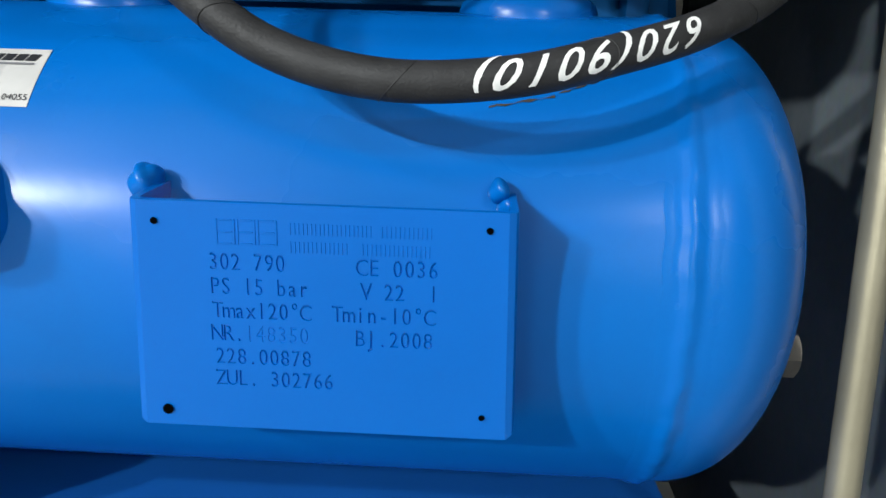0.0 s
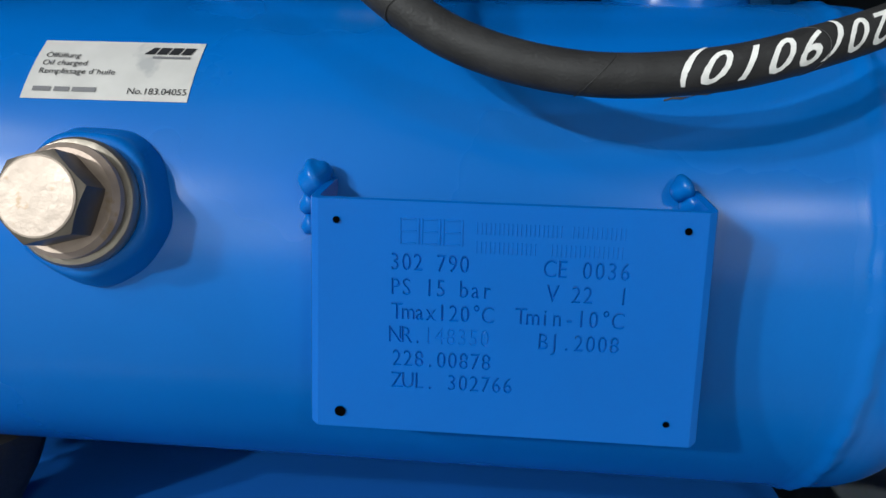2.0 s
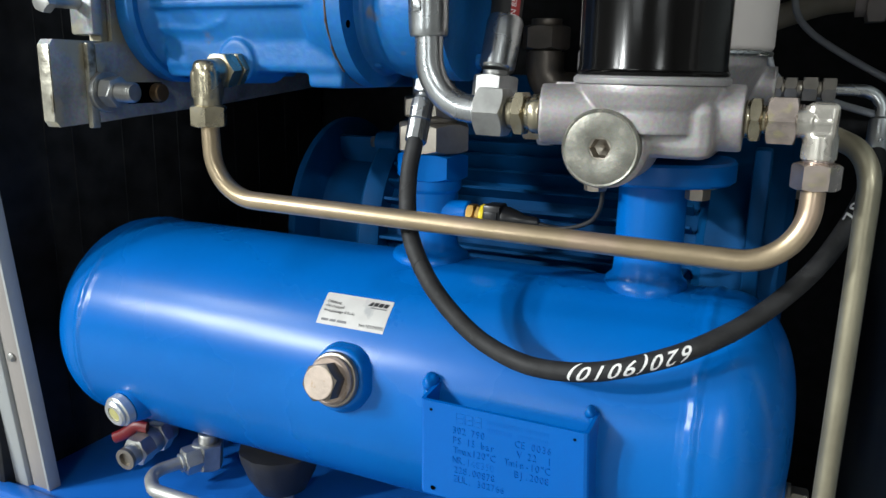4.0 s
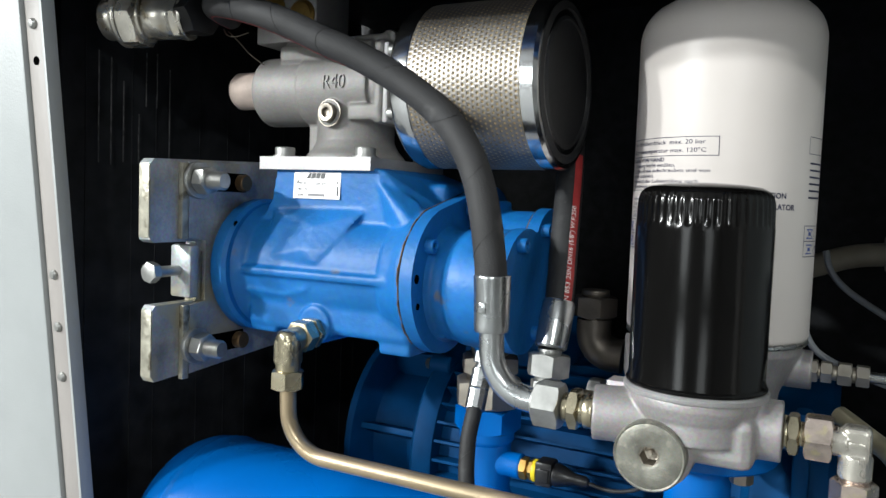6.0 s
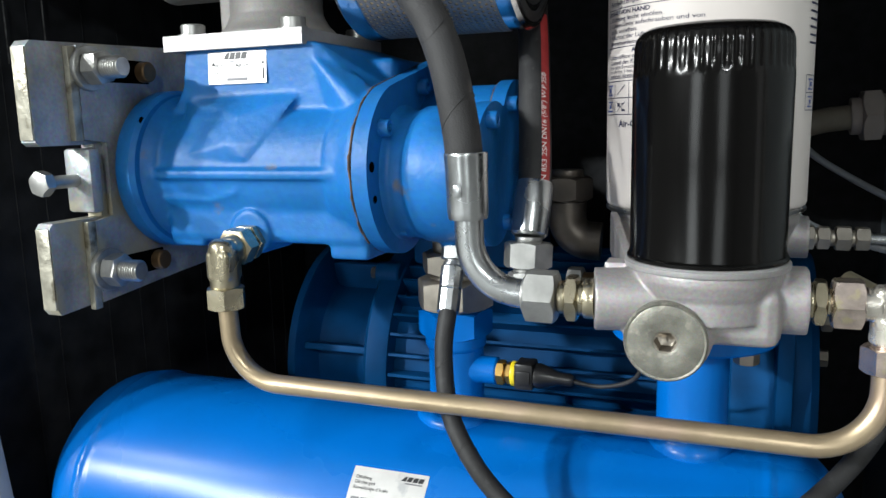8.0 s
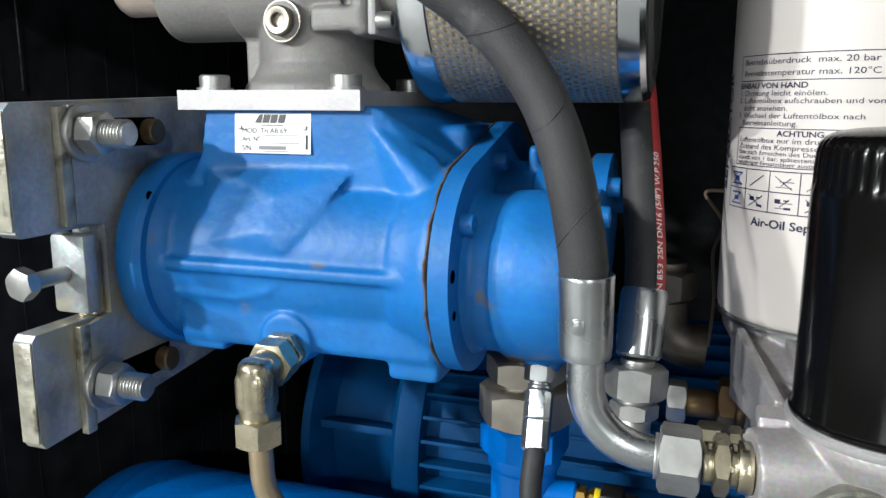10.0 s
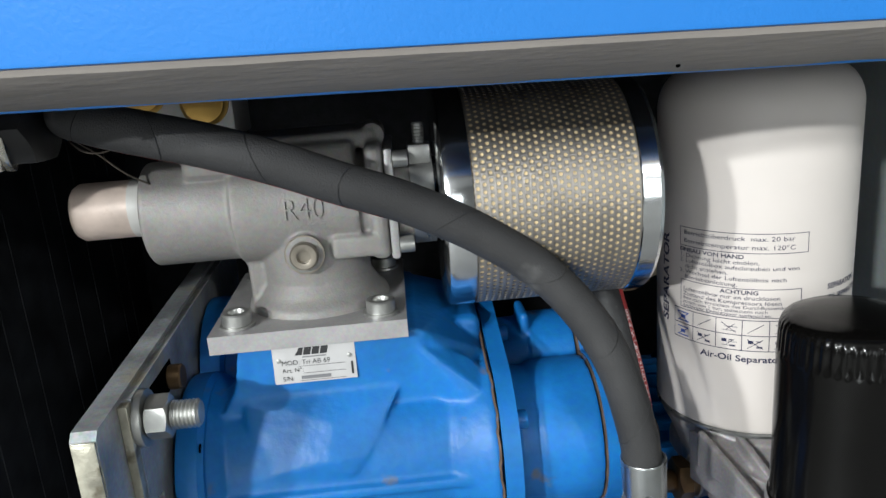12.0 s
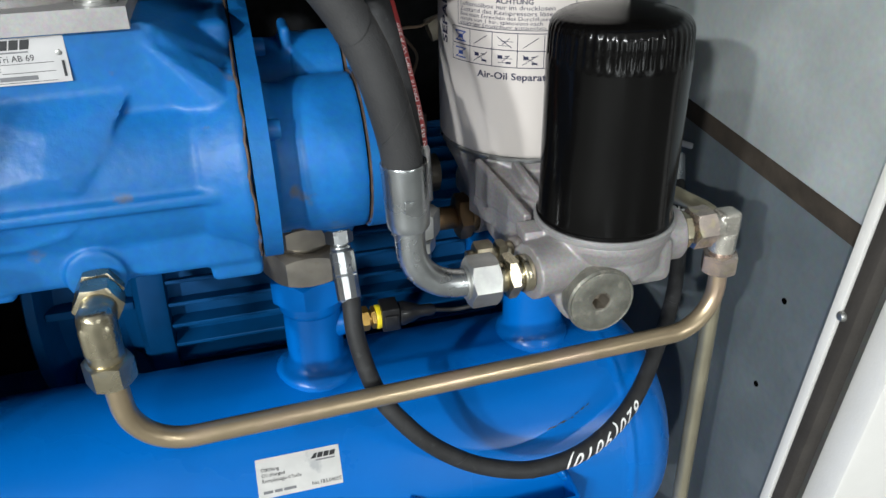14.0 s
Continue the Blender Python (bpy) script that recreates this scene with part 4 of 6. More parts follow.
rod(0.0125, (-0.1495, 0.361, 0.692), (-0.1495, 0.361, 0.730), 24, bm)
box((-0.172, 0.405, 0.80), (-0.165, 0.44, 0.832), 0.002, bm)
part("end_cover", cast_mesh(bm, 0.0018, 4), M_CAST, air)
cp = []
for i in range(64):
    a = 2 * math.pi * i / 64
    c, s_ = math.cos(a), math.sin(a)
    best = 0.0
    for y, z, r in ((0.3655, 0.7520, 0.0560), (0.428, 0.780, 0.0465)):
        b, q = (y - 0.40) * c + (z - 0.768) * s_, (y - 0.40) ** 2 + (z - 0.768) ** 2 - r * r
        if b * b - q > 0:
            best = max(best, b + math.sqrt(b * b - q))
    cp.append((0.40 + best * c, 0.768 + best * s_))
part("end_plate", slab(cp, 0.0115, YZ(-0.1290), 0.003), M_CAST, air)
part("plate_joint", slab([(0.40 + (y - 0.40) * 0.985, 0.768 + (z - 0.768) * 0.985) for y, z in cp], 0.0012, YZ(-0.1302)), M_SEALANT, air, "brown sealant joint")
for x, y, z in ((-0.1920, 0.3165, 0.790), (-0.1920, 0.344, 0.7115), (-0.1920, 0.396, 0.822), (-0.1175, 0.345, 0.794), (-0.1175, 0.402, 0.806), (-0.1175, 0.388, 0.712), (-0.1175, 0.446, 0.790)):
    socket_bolt("socket_screw", (x, y, z), X, 0.0066, 0.008, M_CAST, air, "overpainted socket screw")
for y, z, r in ((0.2985, 0.762, 0.0040), (0.3020, 0.738, 0.0030)):
    part("threaded_hole", lathe([(r, 0), (r, 0.0006), (0, 0.0006)], axis((-0.1921, y, z), X), 20), M_HOLE, air)
part("threaded_hole", lathe([(0.003, 0), (0.003, 0.0006), (0, 0.0006)], axis((-0.4012, 0.3030, 0.800), X), 16), M_HOLE, air)

# type plate
tp = thing("type_plate", "small printed metal type plate riveted to the blue block", "label", (-0.325, 0.33, 0.84))
TM = Matrix.Translation((-0.3520, 0.3300, 0.8275)) @ Matrix.Rotation(radians(86), 4, "X")
TWd, THt = 0.0555, 0.0265
pl = slab([(0, 0), (TWd, 0), (TWd, THt), (0, THt)], 0.0008, TM)
part("plate", pl, M_TYPEPL, tp)


def plate_line(txt, x, y, size, bold=0.0):
    bm = text_mesh(txt, size, bold=bold)
    for v in bm.verts:
        v.co = TM @ Vector((x + v.co.x, y + v.co.y, 0.0011))
    part("lettering", bm, M_BLACKINK, tp)


def plate_bar(x0, y0, x1, y1, material=M_BLACKINK):
    bm = rect(x0, y0, x1, y1)
    for v in bm.verts:
        v.co = TM @ Vector((v.co.x, v.co.y, 0.0011))
    part("printed_bar", bm, material, tp)


plate_line("MOD. Tri AB 69", 0.0055, 0.0130, 0.0048)
plate_line("Art. N°:", 0.0055, 0.0078, 0.0044)
plate_line("S/N:", 0.0055, 0.0020, 0.0044)
bm = bmesh.new()
for k in range(4):
    x0_ = 0.0150 + 0.0056 * k
    bm.faces.new([bm.verts.new(TM @ Vector(v)) for v in ((x0_, 0.0195, 0.0011), (x0_ + 0.0048, 0.0195, 0.0011), (x0_ + 0.0062, 0.0248, 0.0011), (x0_ + 0.0014 + (0.0020 if k == 0 else 0.0), 0.0248, 0.0011))])
part("brand_mark", bm, M_BLACKINK, tp)
plate_bar(0.0200, 0.0176, 0.0360, 0.0185, M_GREYINK)
plate_bar(0.0165, 0.0115, 0.0480, 0.0118)
plate_bar(0.0200, 0.0065, 0.0480, 0.0068)
plate_bar(0.0170, 0.0012, 0.0480, 0.0015)
plate_bar(0.0180, 0.0024, 0.0380, 0.0048, M_GREYINK)
plate_bar(0.0520, 0.0030, 0.0535, 0.0120)
for rx in (0.0040, 0.0515):
    part("rivet", lathe([(0.0016, 0), (0.0014, 0.0010), (0, 0.0014)], TM @ Matrix.Translation((rx, 0.0165, 0.0008)), 16), M_ZINC, tp)

# ---------------------------------------------------------------- intake valve and its flange
iv = thing("intake_valve", "grey blasted aluminium intake valve bolted on the block", "valve", (-0.325, 0.39, 0.868))
bm = slab([(-0.391, 0.3245), (-0.2595, 0.3245), (-0.2595, 0.468), (-0.391, 0.468)], 0.0125, Matrix.Translation((0, 0, 0.8552)), 0.0008)
part("flange_plate", bm, M_MILLED, iv, "milled aluminium flange plate")
for cx, cy in ((-0.374, 0.3425), (-0.2765, 0.3415), (-0.275, 0.449), (-0.374, 0.449)):
    w = part("flange_screw", lathe([(0.0120, 0), (0.0120, 0.0018), (0.0100, 0.0020), (0.0100, 0.0092), (0.0090, 0.0102), (0.0060, 0.0102), (0.0054, 0.0094), (0.0054, 0.005), (0, 0.0048)], axis((cx, cy, 0.8678), Z), 24), M_ZINC, iv, "zinc-plated socket screw with washer")
VY, VZ = 0.389, 0.9400
bm = rod(0.0365, (-0.431, VY, VZ), (-0.268, VY, VZ), 56, ch=0.002)
rod(0.040, (-0.37, VY, VZ), (-0.285, VY, VZ), 56, bm)
rod(0.0395, (-0.322, 0.392, 0.866), (-0.322, 0.392, 0.935), 48, bm)
lathe([(0.052, 0), (0.050, 0.006), (0.044, 0.012), (0.040, 0.020)], axis((-0.322, 0.392, 0.8660), Z), 48, bm)
box((-0.368, 0.372, 0.868), (-0.350, 0.43, 0.905), 0.002, bm)
rod(0.0130, (-0.324, 0.346, 0.912), (-0.324, 0.38, 0.912), 32, bm)
box((-0.306, 0.350, 0.905), (-0.268, 0.42, 0.921), 0.003, bm)
box((-0.278, 0.351, 0.902), (-0.266, 0.428, 0.982), 0.004, bm)
box((-0.40, 0.36, 0.965), (-0.285, 0.42, 0.984), 0.004, bm)
box((-0.36, 0.365, 0.978), (-0.270, 0.415, 0.990), 0.003, bm)
rod(0.0085, (-0.272, 0.368, 0.985), (-0.272, 0.40, 0.985), 20, bm)
part("body", cast_mesh(bm, 0.0015, 2), M_VALVE, iv)
bm = text_mesh("R40", 0.0205, 0.0006, 0.0, "CENTER", bold=-0.0004)
for v in bm.verts:
    a = (v.co.y + 0.000) / 0.040 - 0.10
    rr = 0.0407 + v.co.z * 0.9
    v.co = Vector((-0.3215 + v.co.x * 0.86, VY - rr * math.cos(a), VZ + rr * math.sin(a)))
part("cast_mark", bm, M_VALVE, iv, "raised cast marking R40")
part("nose", lathe([(0.0205, 0), (0.0205, 0.0505), (0.0180, 0.0545), (0, 0.0550)], axis((-0.430, 0.3955, 0.9445), (-1, 0, 0)), 40), M_CAP, iv, "reddish worn cap")
part("nose_label", lathe([(0.0208, 0), (0.0208, 0.012)], axis((-0.4325, 0.3955, 0.9445), (-1, 0, 0)), 40), M_LABEL, iv)
socket_bolt("plug_screw", (-0.324, 0.3475, 0.912), (0, -1, 0), 0.0095, 0.007, M_OLDNUT, iv, "socket plug")
part("plug_washer", lathe([(0.0135, 0), (0.0135, 0.0016), (0.009, 0.0016)], axis((-0.324, 0.3480, 0.912), (0, -1, 0)), 28), M_OLDNUT, iv)
part("cover_flange", box((-0.2655, 0.350, 0.902), (-0.2595, 0.428, 0.978), 0.002), M_MILLED, iv)
part("outlet", rod(0.0315, (-0.2600, VY - 0.006, VZ), (-0.2400, VY - 0.006, VZ), 48, ch=0.001), M_VALVE, iv)
for z in (0.911, 0.970):
    socket_bolt("cover_screw", (-0.2595, 0.355, z), X, 0.0058, 0.010, M_ZINC, iv, "zinc-plated screw")

pb = thing("pilot_block", "small aluminium pilot block with brass fittings on the valve", "block", (-0.40, 0.40, 0.99))
part("block", box((-0.441, 0.372, 0.990), (-0.362, 0.43, 1.048), 0.002), M_MILLED, pb)
part("stem", box((-0.405, 0.377, 0.972), (-0.380, 0.42, 0.992), 0.002), M_VALVE, pb)
for x, z in ((-0.4190, 1.0260), (-0.3800, 1.0160)):
    part("brass_plug", lathe([(0.0160, 0), (0.0160, 0.002), (0.0140, 0.0035), (0.0132, 0.0050), (0.0060, 0.0056), (0, 0.0056)], axis((x, 0.3718, z), (0, -1, 0)), 36), M_BRASS, pb, "brass screw plug")

# ---------------------------------------------------------------- air filter
af = thing("air_filter", "perforated tin air filter cartridge clamped to the valve", "air filter", (-0.16, 0.3775, 0.86))
FY, FZ, FR = 0.3775, 0.936, 0.0755
ax = axis((-0.231, FY, FZ), X)
part("end_ring", lathe([(0.030, 0.0), (0.069, 0.0), (FR - 0.001, 0.002), (FR + 0.0005, 0.005), (FR + 0.0005, 0.019), (FR - 0.001, 0.0205), (FR - 0.003, 0.0205)], ax, 96), M_TIN, af, "bright metal end ring")
ax2 = axis((-0.108, FY, FZ), X)
part("end_ring", lathe([(FR - 0.003, 0), (FR - 0.001, 0), (FR + 0.0005, 0.0015), (FR + 0.0005, 0.0125), (FR - 0.002, 0.0155), (FR - 0.006, 0.0160)], ax2, 96), M_TIN, af, "bright metal end ring")
part("end_cap", lathe([(FR - 0.005, 0.008), (FR - 0.006, 0.0165), (0.063, 0.0175), (0.061, 0.0150), (0.058, 0.0150), (0.056, 0.0175), (0.054, 0.0180), (0.053, 0.0165), (0.0, 0.0160)], ax2, 96), M_BLACKR, af, "black rubber end cap")
part("paper_core", lathe([(FR - 0.0015, 0), (FR - 0.0015, 0.103)], axis((-0.2112, FY, FZ), X), 144), M_PAPER, af, "cream filter paper")
# perforated sheet: staggered rows of round holes
NC, NR = 24, 99
x0, x1 = -0.2110, -0.1075
pitch, step = (x1 - x0) / NC, 2 * math.pi / NR
hr = 0.00135
vs, fs = [], []
oct8 = [(math.cos(math.pi * k / 4), math.sin(math.pi * k / 4)) for k in range(8)]
sq8 = [(1, 0), (1, 1), (0, 1), (-1, 1), (-1, 0), (-1, -1), (0, -1), (1, -1)]
for i in range(NC):
    cx = x0 + (i + 0.5) * pitch
    for j in range(NR):
        a0 = (j + (0.5 if i % 2 else 0.0)) * step
        k0 = len(vs)
        for px, py in oct8:
            w = a0 + py * hr / FR
            vs.append((cx + px * hr, FY - (FR - 0.00015) * math.cos(w), FZ + (FR - 0.00015) * math.sin(w)))
        for px, py in sq8:
            w = a0 + py * step / 2
            vs.append((cx + px * pitch / 2, FY - FR * math.cos(w), FZ + FR * math.sin(w)))
        for px, py in oct8:
            w = a0 + py * hr / FR
            vs.append((cx + px * hr, FY - (FR - 0.0006) * math.cos(w), FZ + (FR - 0.0006) * math.sin(w)))
        for k in range(8):
            n = (k + 1) % 8
            fs.append((k0 + k, k0 + n, k0 + 8 + n, k0 + 8 + k))
            fs.append((k0 + 16 + k, k0 + 16 + n, k0 + n, k0 + k))
me = bpy.data.meshes.new("perforated_sheet")
me.from_pydata(vs, [], fs)
part("perforated_sheet", me, M_PERF, af, "perforated tin jacket", 50)
part("neck", rod(0.0300, (-0.242, FY + 0.002, FZ + 0.002), (-0.2305, FY, FZ), 40), M_CHROME, af)
cl = thing("hose_clamp", "bright steel worm-drive clamp between valve and filter", "clamp", (-0.24, 0.383, 0.97))
part("band", lathe([(0.0335, 0), (0.0352, 0.0005), (0.0352, 0.0155), (0.0335, 0.016)], axis((-0.2490, 0.383, 0.940), X), 56), M_ZINC, cl)
part("worm_housing", box((-0.2490, 0.358, 0.9650), (-0.2340, 0.372, 0.9780), 0.001), M_ZINC, cl)
part("worm_screw", thread_bar(0.0042, (-0.2410, 0.364, 0.972), (-0.2410, 0.366, 0.992), 0.0022), M_ZINC, cl)

# ---------------------------------------------------------------- steel mounting plate with clamping bolts
br = thing("mounting_bracket", "galvanised thick steel mounting plate with slotted ears", "bracket", (-0.43, 0.4, 0.64))
ear = [(0.222, 0.785), (0.222, 0.855), (0.226, 0.859), (0.60, 0.872), (0.60, 0.68), (0.420, 0.664), (0.229, 0.652), (0.226, 0.656), (0.226, 0.720), (0.229, 0.7235), (0.278, 0.7235), (0.278, 0.782), (0.226, 0.782)]
part("plate", slab(ear, 0.014, YZ(-0.4420), 0.0015), M_GALV, br)
part("packing_strip", box((-0.4280, 0.2545, 0.7850), (-0.4225, 0.2625, 0.857), 0.0008), M_EDGE, br, "rough cut steel strip")
part("packing_strip", box((-0.4280, 0.2575, 0.6500), (-0.4225, 0.2655, 0.7215), 0.0008), M_EDGE, br, "rough cut steel strip")
part("inner_plate", slab([(0.263, 0.786), (0.263, 0.858), (0.58, 0.868), (0.58, 0.684), (0.42, 0.667), (0.266, 0.6545), (0.266, 0.721), (0.285, 0.724), (0.285, 0.783)], 0.0055, YZ(-0.4280), 0.0008), M_GALV, br)
part("edge_face", box((-0.4415, 0.2205, 0.7865), (-0.4285, 0.2222, 0.8545), 0.0006), M_EDGE, br, "rough flame-cut edge")
part("edge_face", box((-0.4415, 0.2245, 0.6565), (-0.4285, 0.2262, 0.7195), 0.0006), M_EDGE, br, "rough flame-cut edge")
part("stop_tab", box((-0.446, 0.262, 0.7280), (-0.419, 0.274, 0.7790), 0.003), M_GALV, br, "bright welded stop tab")
for zz in (0.8405, 0.679):
    part("slot", box((-0.4232, 0.2600, zz - 0.0095), (-0.4219, 0.3400, zz + 0.0095), 0.0006), M_HOLE, br, "dark slot")
    part("slot_bolt", rod(0.0085, (-0.4215, 0.3300, zz), (-0.4120, 0.3300, zz), 24, ch=0.001), M_BRONZE, br, "brownish bolt end in the slot")
for zz in (0.841, 0.681):
    cb = thing("clamping_bolt", "zinc-plated stud with nut and washer on the bracket", "bolt", (-0.41, 0.266, zz), "clamping bolts")
    a = Vector((-0.4205, 0.272, zz))
    part("washer", lathe([(0.0095, -0.0017), (0.0172, -0.0017), (0.0175, 0.0020), (0.0170, 0.0028), (0.0095, 0.0028)], axis(a, X), 40), M_ZINC, cb)
    part("nut", prism(6, 0.0236, 0.0135, axis(a + Vector((0.0032, 0, 0)), X), turn=0.25), M_ZINC, cb)
    part("stud", thread_bar(0.0088, a + Vector((0.0165, 0, 0)), a + Vector((0.0340, 0, 0)), 0.0024), M_ZINC, cb, "threaded stud")
ab = thing("adjusting_bolt", "zinc-plated hexagon bolt screwed into the stop tab", "bolt", (-0.435, 0.24, 0.754))
part("hex_head", prism(6, 0.0175, 0.0085, axis((-0.4350, 0.2260, 0.754), Y), turn=0.3), M_ZINC, ab)
part("shank", rod(0.0052, (-0.4350, 0.2345, 0.754), (-0.4350, 0.2618, 0.754), 20), M_ZINC, ab)

# ---------------------------------------------------------------- thick wrapped hose over the intake
h1 = thing("oil_hose", "thick fabric-wrapped black rubber hose with zinc sleeve", "hose", (-0.114, 0.282, 0.72))
hp = [(-0.1140, 0.2820, 0.7600), (-0.1175, 0.2830, 0.7900), (-0.1290, 0.2890, 0.8350), (-0.1465, 0.2975, 0.8690), (-0.1730, 0.3030, 0.9000), (-0.2085, 0.3030, 0.9265), (-0.2515, 0.2980, 0.9510), (-0.2905, 0.2920, 0.9680), (-0.3270, 0.2860, 0.9845), (-0.3656, 0.2830, 0.9985), (-0.4080, 0.2890, 1.0095), (-0.4320, 0.3020, 1.0145), (-0.450, 0.3240, 1.0165), (-0.462, 0.3560, 1.0170)]
path1 = spline(hp, 10)
part("hose", tube(path1, 0.0128, 28), M_RUBBER, h1, "", 60)
fr1 = frames(path1)
for k, i in enumerate(range(12, len(fr1) - 6, 14)):
    p, s, u, t = fr1[i]
    ring = []
    for q in range(40):
        a = 2 * math.pi * q / 40
        ring.append(p + (s * math.cos(a) + u * math.sin(a)) * 0.01288 + t * 0.011 * math.cos(a + 1.2 * k))
    ring.append(ring[0])
    part("wrap_seam", tube(ring, 0.00028, 5), M_BLACKR, h1, "dark seam of the wrapping")
# faint red lay line under the hose
ll = bmesh.new()
pa, pb2 = [], []
for i, (p, s, u, t) in enumerate(fr1):
    if i > 62:
        down = Vector((0, -0.30, -1))
        down = (down - t * down.dot(t)).normalized()
        sd_ = t.cross(down)
        pa.append(ll.verts.new(p + (down * math.cos(0.045) + sd_ * math.sin(0.045)) * 0.01295))
        pb2.append(ll.verts.new(p + (down * math.cos(-0.045) + sd_ * math.sin(-0.045)) * 0.01295))
for i in range(len(pa) - 1):
    ll.faces.new((pa[i], pa[i + 1], pb2[i + 1], pb2[i]))
part("lay_line", ll, M_RED, h1, "red printed stripe")
part("sleeve", lathe([(0.0102, 0), (0.0128, 0.0004), (0.0136, 0.0018), (0.0140, 0.006), (0.0145, 0.030), (0.0149, 0.0430), (0.0150, 0.0446), (0.0146, 0.0452), (0.0131, 0.0452), (0.0131, 0.040)], axis((-0.1127, 0.2820, 0.7275), (-0.03, 0.01, 1)), 40), M_CHROME, h1, "bright zinc press sleeve")
bt = tube(rounded([(-0.1125, 0.282, 0.732), (-0.1115, 0.283, 0.681), (-0.058, 0.2845, 0.6765)], 0.036, 14), 0.0100, 28)
part("bent_tube", bt, M_CHROME, h1, "bent zinc-plated tube")
part("press_dent", box((-0.1180, 0.2669, 0.7440), (-0.1120, 0.2684, 0.7520), 0.0006), M_CHROME, h1, "small press mark")
hex_set("union_nut", (-0.0750, 0.2840, 0.6775), (1, 0.02, -0.02), (("rod", 0.024, 0.002), ("hex", 0.032, 0.021)), M_ZINC, h1)
hex_set("adapter", (-0.0510, 0.2848, 0.6770), (1, 0.03, 0), (("rod", 0.022, 0.005), ("hex", 0.028, 0.008), ("rod", 0.023, 0.004), ("rod", 0.027, 0.007)), M_YZINC, h1, "yellow zinc adapter")

# chrome angle fitting at the far end of the hose
tf = thing("angle_fitting", "large nickel-plated pipe angle at the hose end", "fitting", (-0.52, 0.295, 1.0))
hex_set("hose_nut", (-0.4620, 0.3180, 1.0140), (-1, 0.10, 0.0), (("hex", 0.042, 0.022), ("rod", 0.036, 0.003)), M_BLACKP, tf, "dark hexagon nut")
AD = (-1, -0.30, -0.02)
hex_set("collar", (-0.4845, 0.3202, 1.0110), AD, (("rod", 0.047, 0.004),), M_NICKEL, tf)
hex_set("spanner_flat", (-0.4883, 0.3191, 1.0109), AD, (("hex", 0.043, 0.010),), M_NICKEL, tf)
hex_set("body", (-0.4979, 0.3162, 1.0107), AD, (("rod", 0.045, 0.032),), M_NICKEL, tf)
hex_set("shoulder", (-0.5286, 0.3070, 1.0101), AD, (("rod", 0.050, 0.004),), M_NICKEL, tf)
hex_set("coupling_nut", (-0.5324, 0.3058, 1.0100), AD, (("hex", 0.055, 0.020),), M_NICKEL, tf)
hex_set("end_ring", (-0.5515, 0.3001, 1.0097), AD, (("rod", 0.060, 0.005),), M_NICKEL, tf)
hex_set("end_pipe", (-0.5563, 0.2987, 1.0096), AD, (("rod", 0.044, 0.02),), M_NICKEL, tf)

# ---------------------------------------------------------------- second hose, behind
h3 = thing("return_hose", "black rubber hose with red printed stripe and zinc sleeve", "hose", (-0.092, 0.35, 0.69))
hp3 = [(-0.0890, 0.3690, 0.728), (-0.0900, 0.3790, 0.762), (-0.0945, 0.3960, 0.800), (-0.0985, 0.4120, 0.830), (-0.1050, 0.4350, 0.870), (-0.115, 0.460, 0.915), (-0.135, 0.49, 0.97)]
path3 = spline(hp3, 10)
part("hose", tube(path3, 0.0127, 26), M_RUBBER2, h3, "", 60)
fr3 = frames(path3)


def wrap(path_frames, r, start, centre_dir, flip=False):
    """Maps flat lettering onto a hose: x along it from `start`, y round it."""
    ln = [0.0]
    for a, b in zip(path_frames, path_frames[1:]):
        ln.append(ln[-1] + (b[0] - a[0]).length)

    def fn(c):
        u, v = (-c.x, -c.y) if flip else (c.x, c.y)
        s = min(max(start + u, 0.0), ln[-1] - 1e-5)
        i = max(k for k in range(len(ln) - 1) if ln[k] <= s)
        f = (s - ln[i]) / (ln[i + 1] - ln[i])
        p = path_frames[i][0].lerp(path_frames[i + 1][0], f)
        t = (path_frames[i + 1][0] - path_frames[i][0]).normalized()
        d = Vector(centre_dir)
        d = (d - t * d.dot(t)).normalized()
        w = d.cross(t)
        a = v / r
        return p + (d * math.cos(a) + w * math.sin(a)) * r
    return fn


bm = rect(0, -0.0042, 0.150, 0.0042, None, 60)
bm = finer(bm, 0.003)
part("lay_line", bend(bm, wrap(fr3, 0.0130, 0.012, (0.80, -0.60, 0))), M_RED, h3, "red printed stripe", 180)
bm = text_mesh('EN 853 2SN DN16 (5/8") W.P.250', 0.0064)
part("lettering", bend(bm, wrap(fr3, 0.0132, 0.014, (0.80, -0.60, 0))), M_CHALK, h3, "pale printed writing")
part("sleeve", lathe([(0.0120, 0), (0.0140, 0.002), (0.0146, 0.020), (0.0146, 0.040), (0.0134, 0.043), (0.0128, 0.043)], axis((-0.0905, 0.3600, 0.7050), (0.03, 0.36, 1)), 36), M_CHROME, h3, "bright zinc press sleeve")
hex_set("union_nut", (-0.0905, 0.3595, 0.7050), (-0.02, -0.10, -1), (("rod", 0.021, 0.004), ("hex", 0.033, 0.020), ("rod", 0.022, 0.003), ("hex", 0.026, 0.010), ("rod", 0.022, 0.012)), M_ZINC, h3)

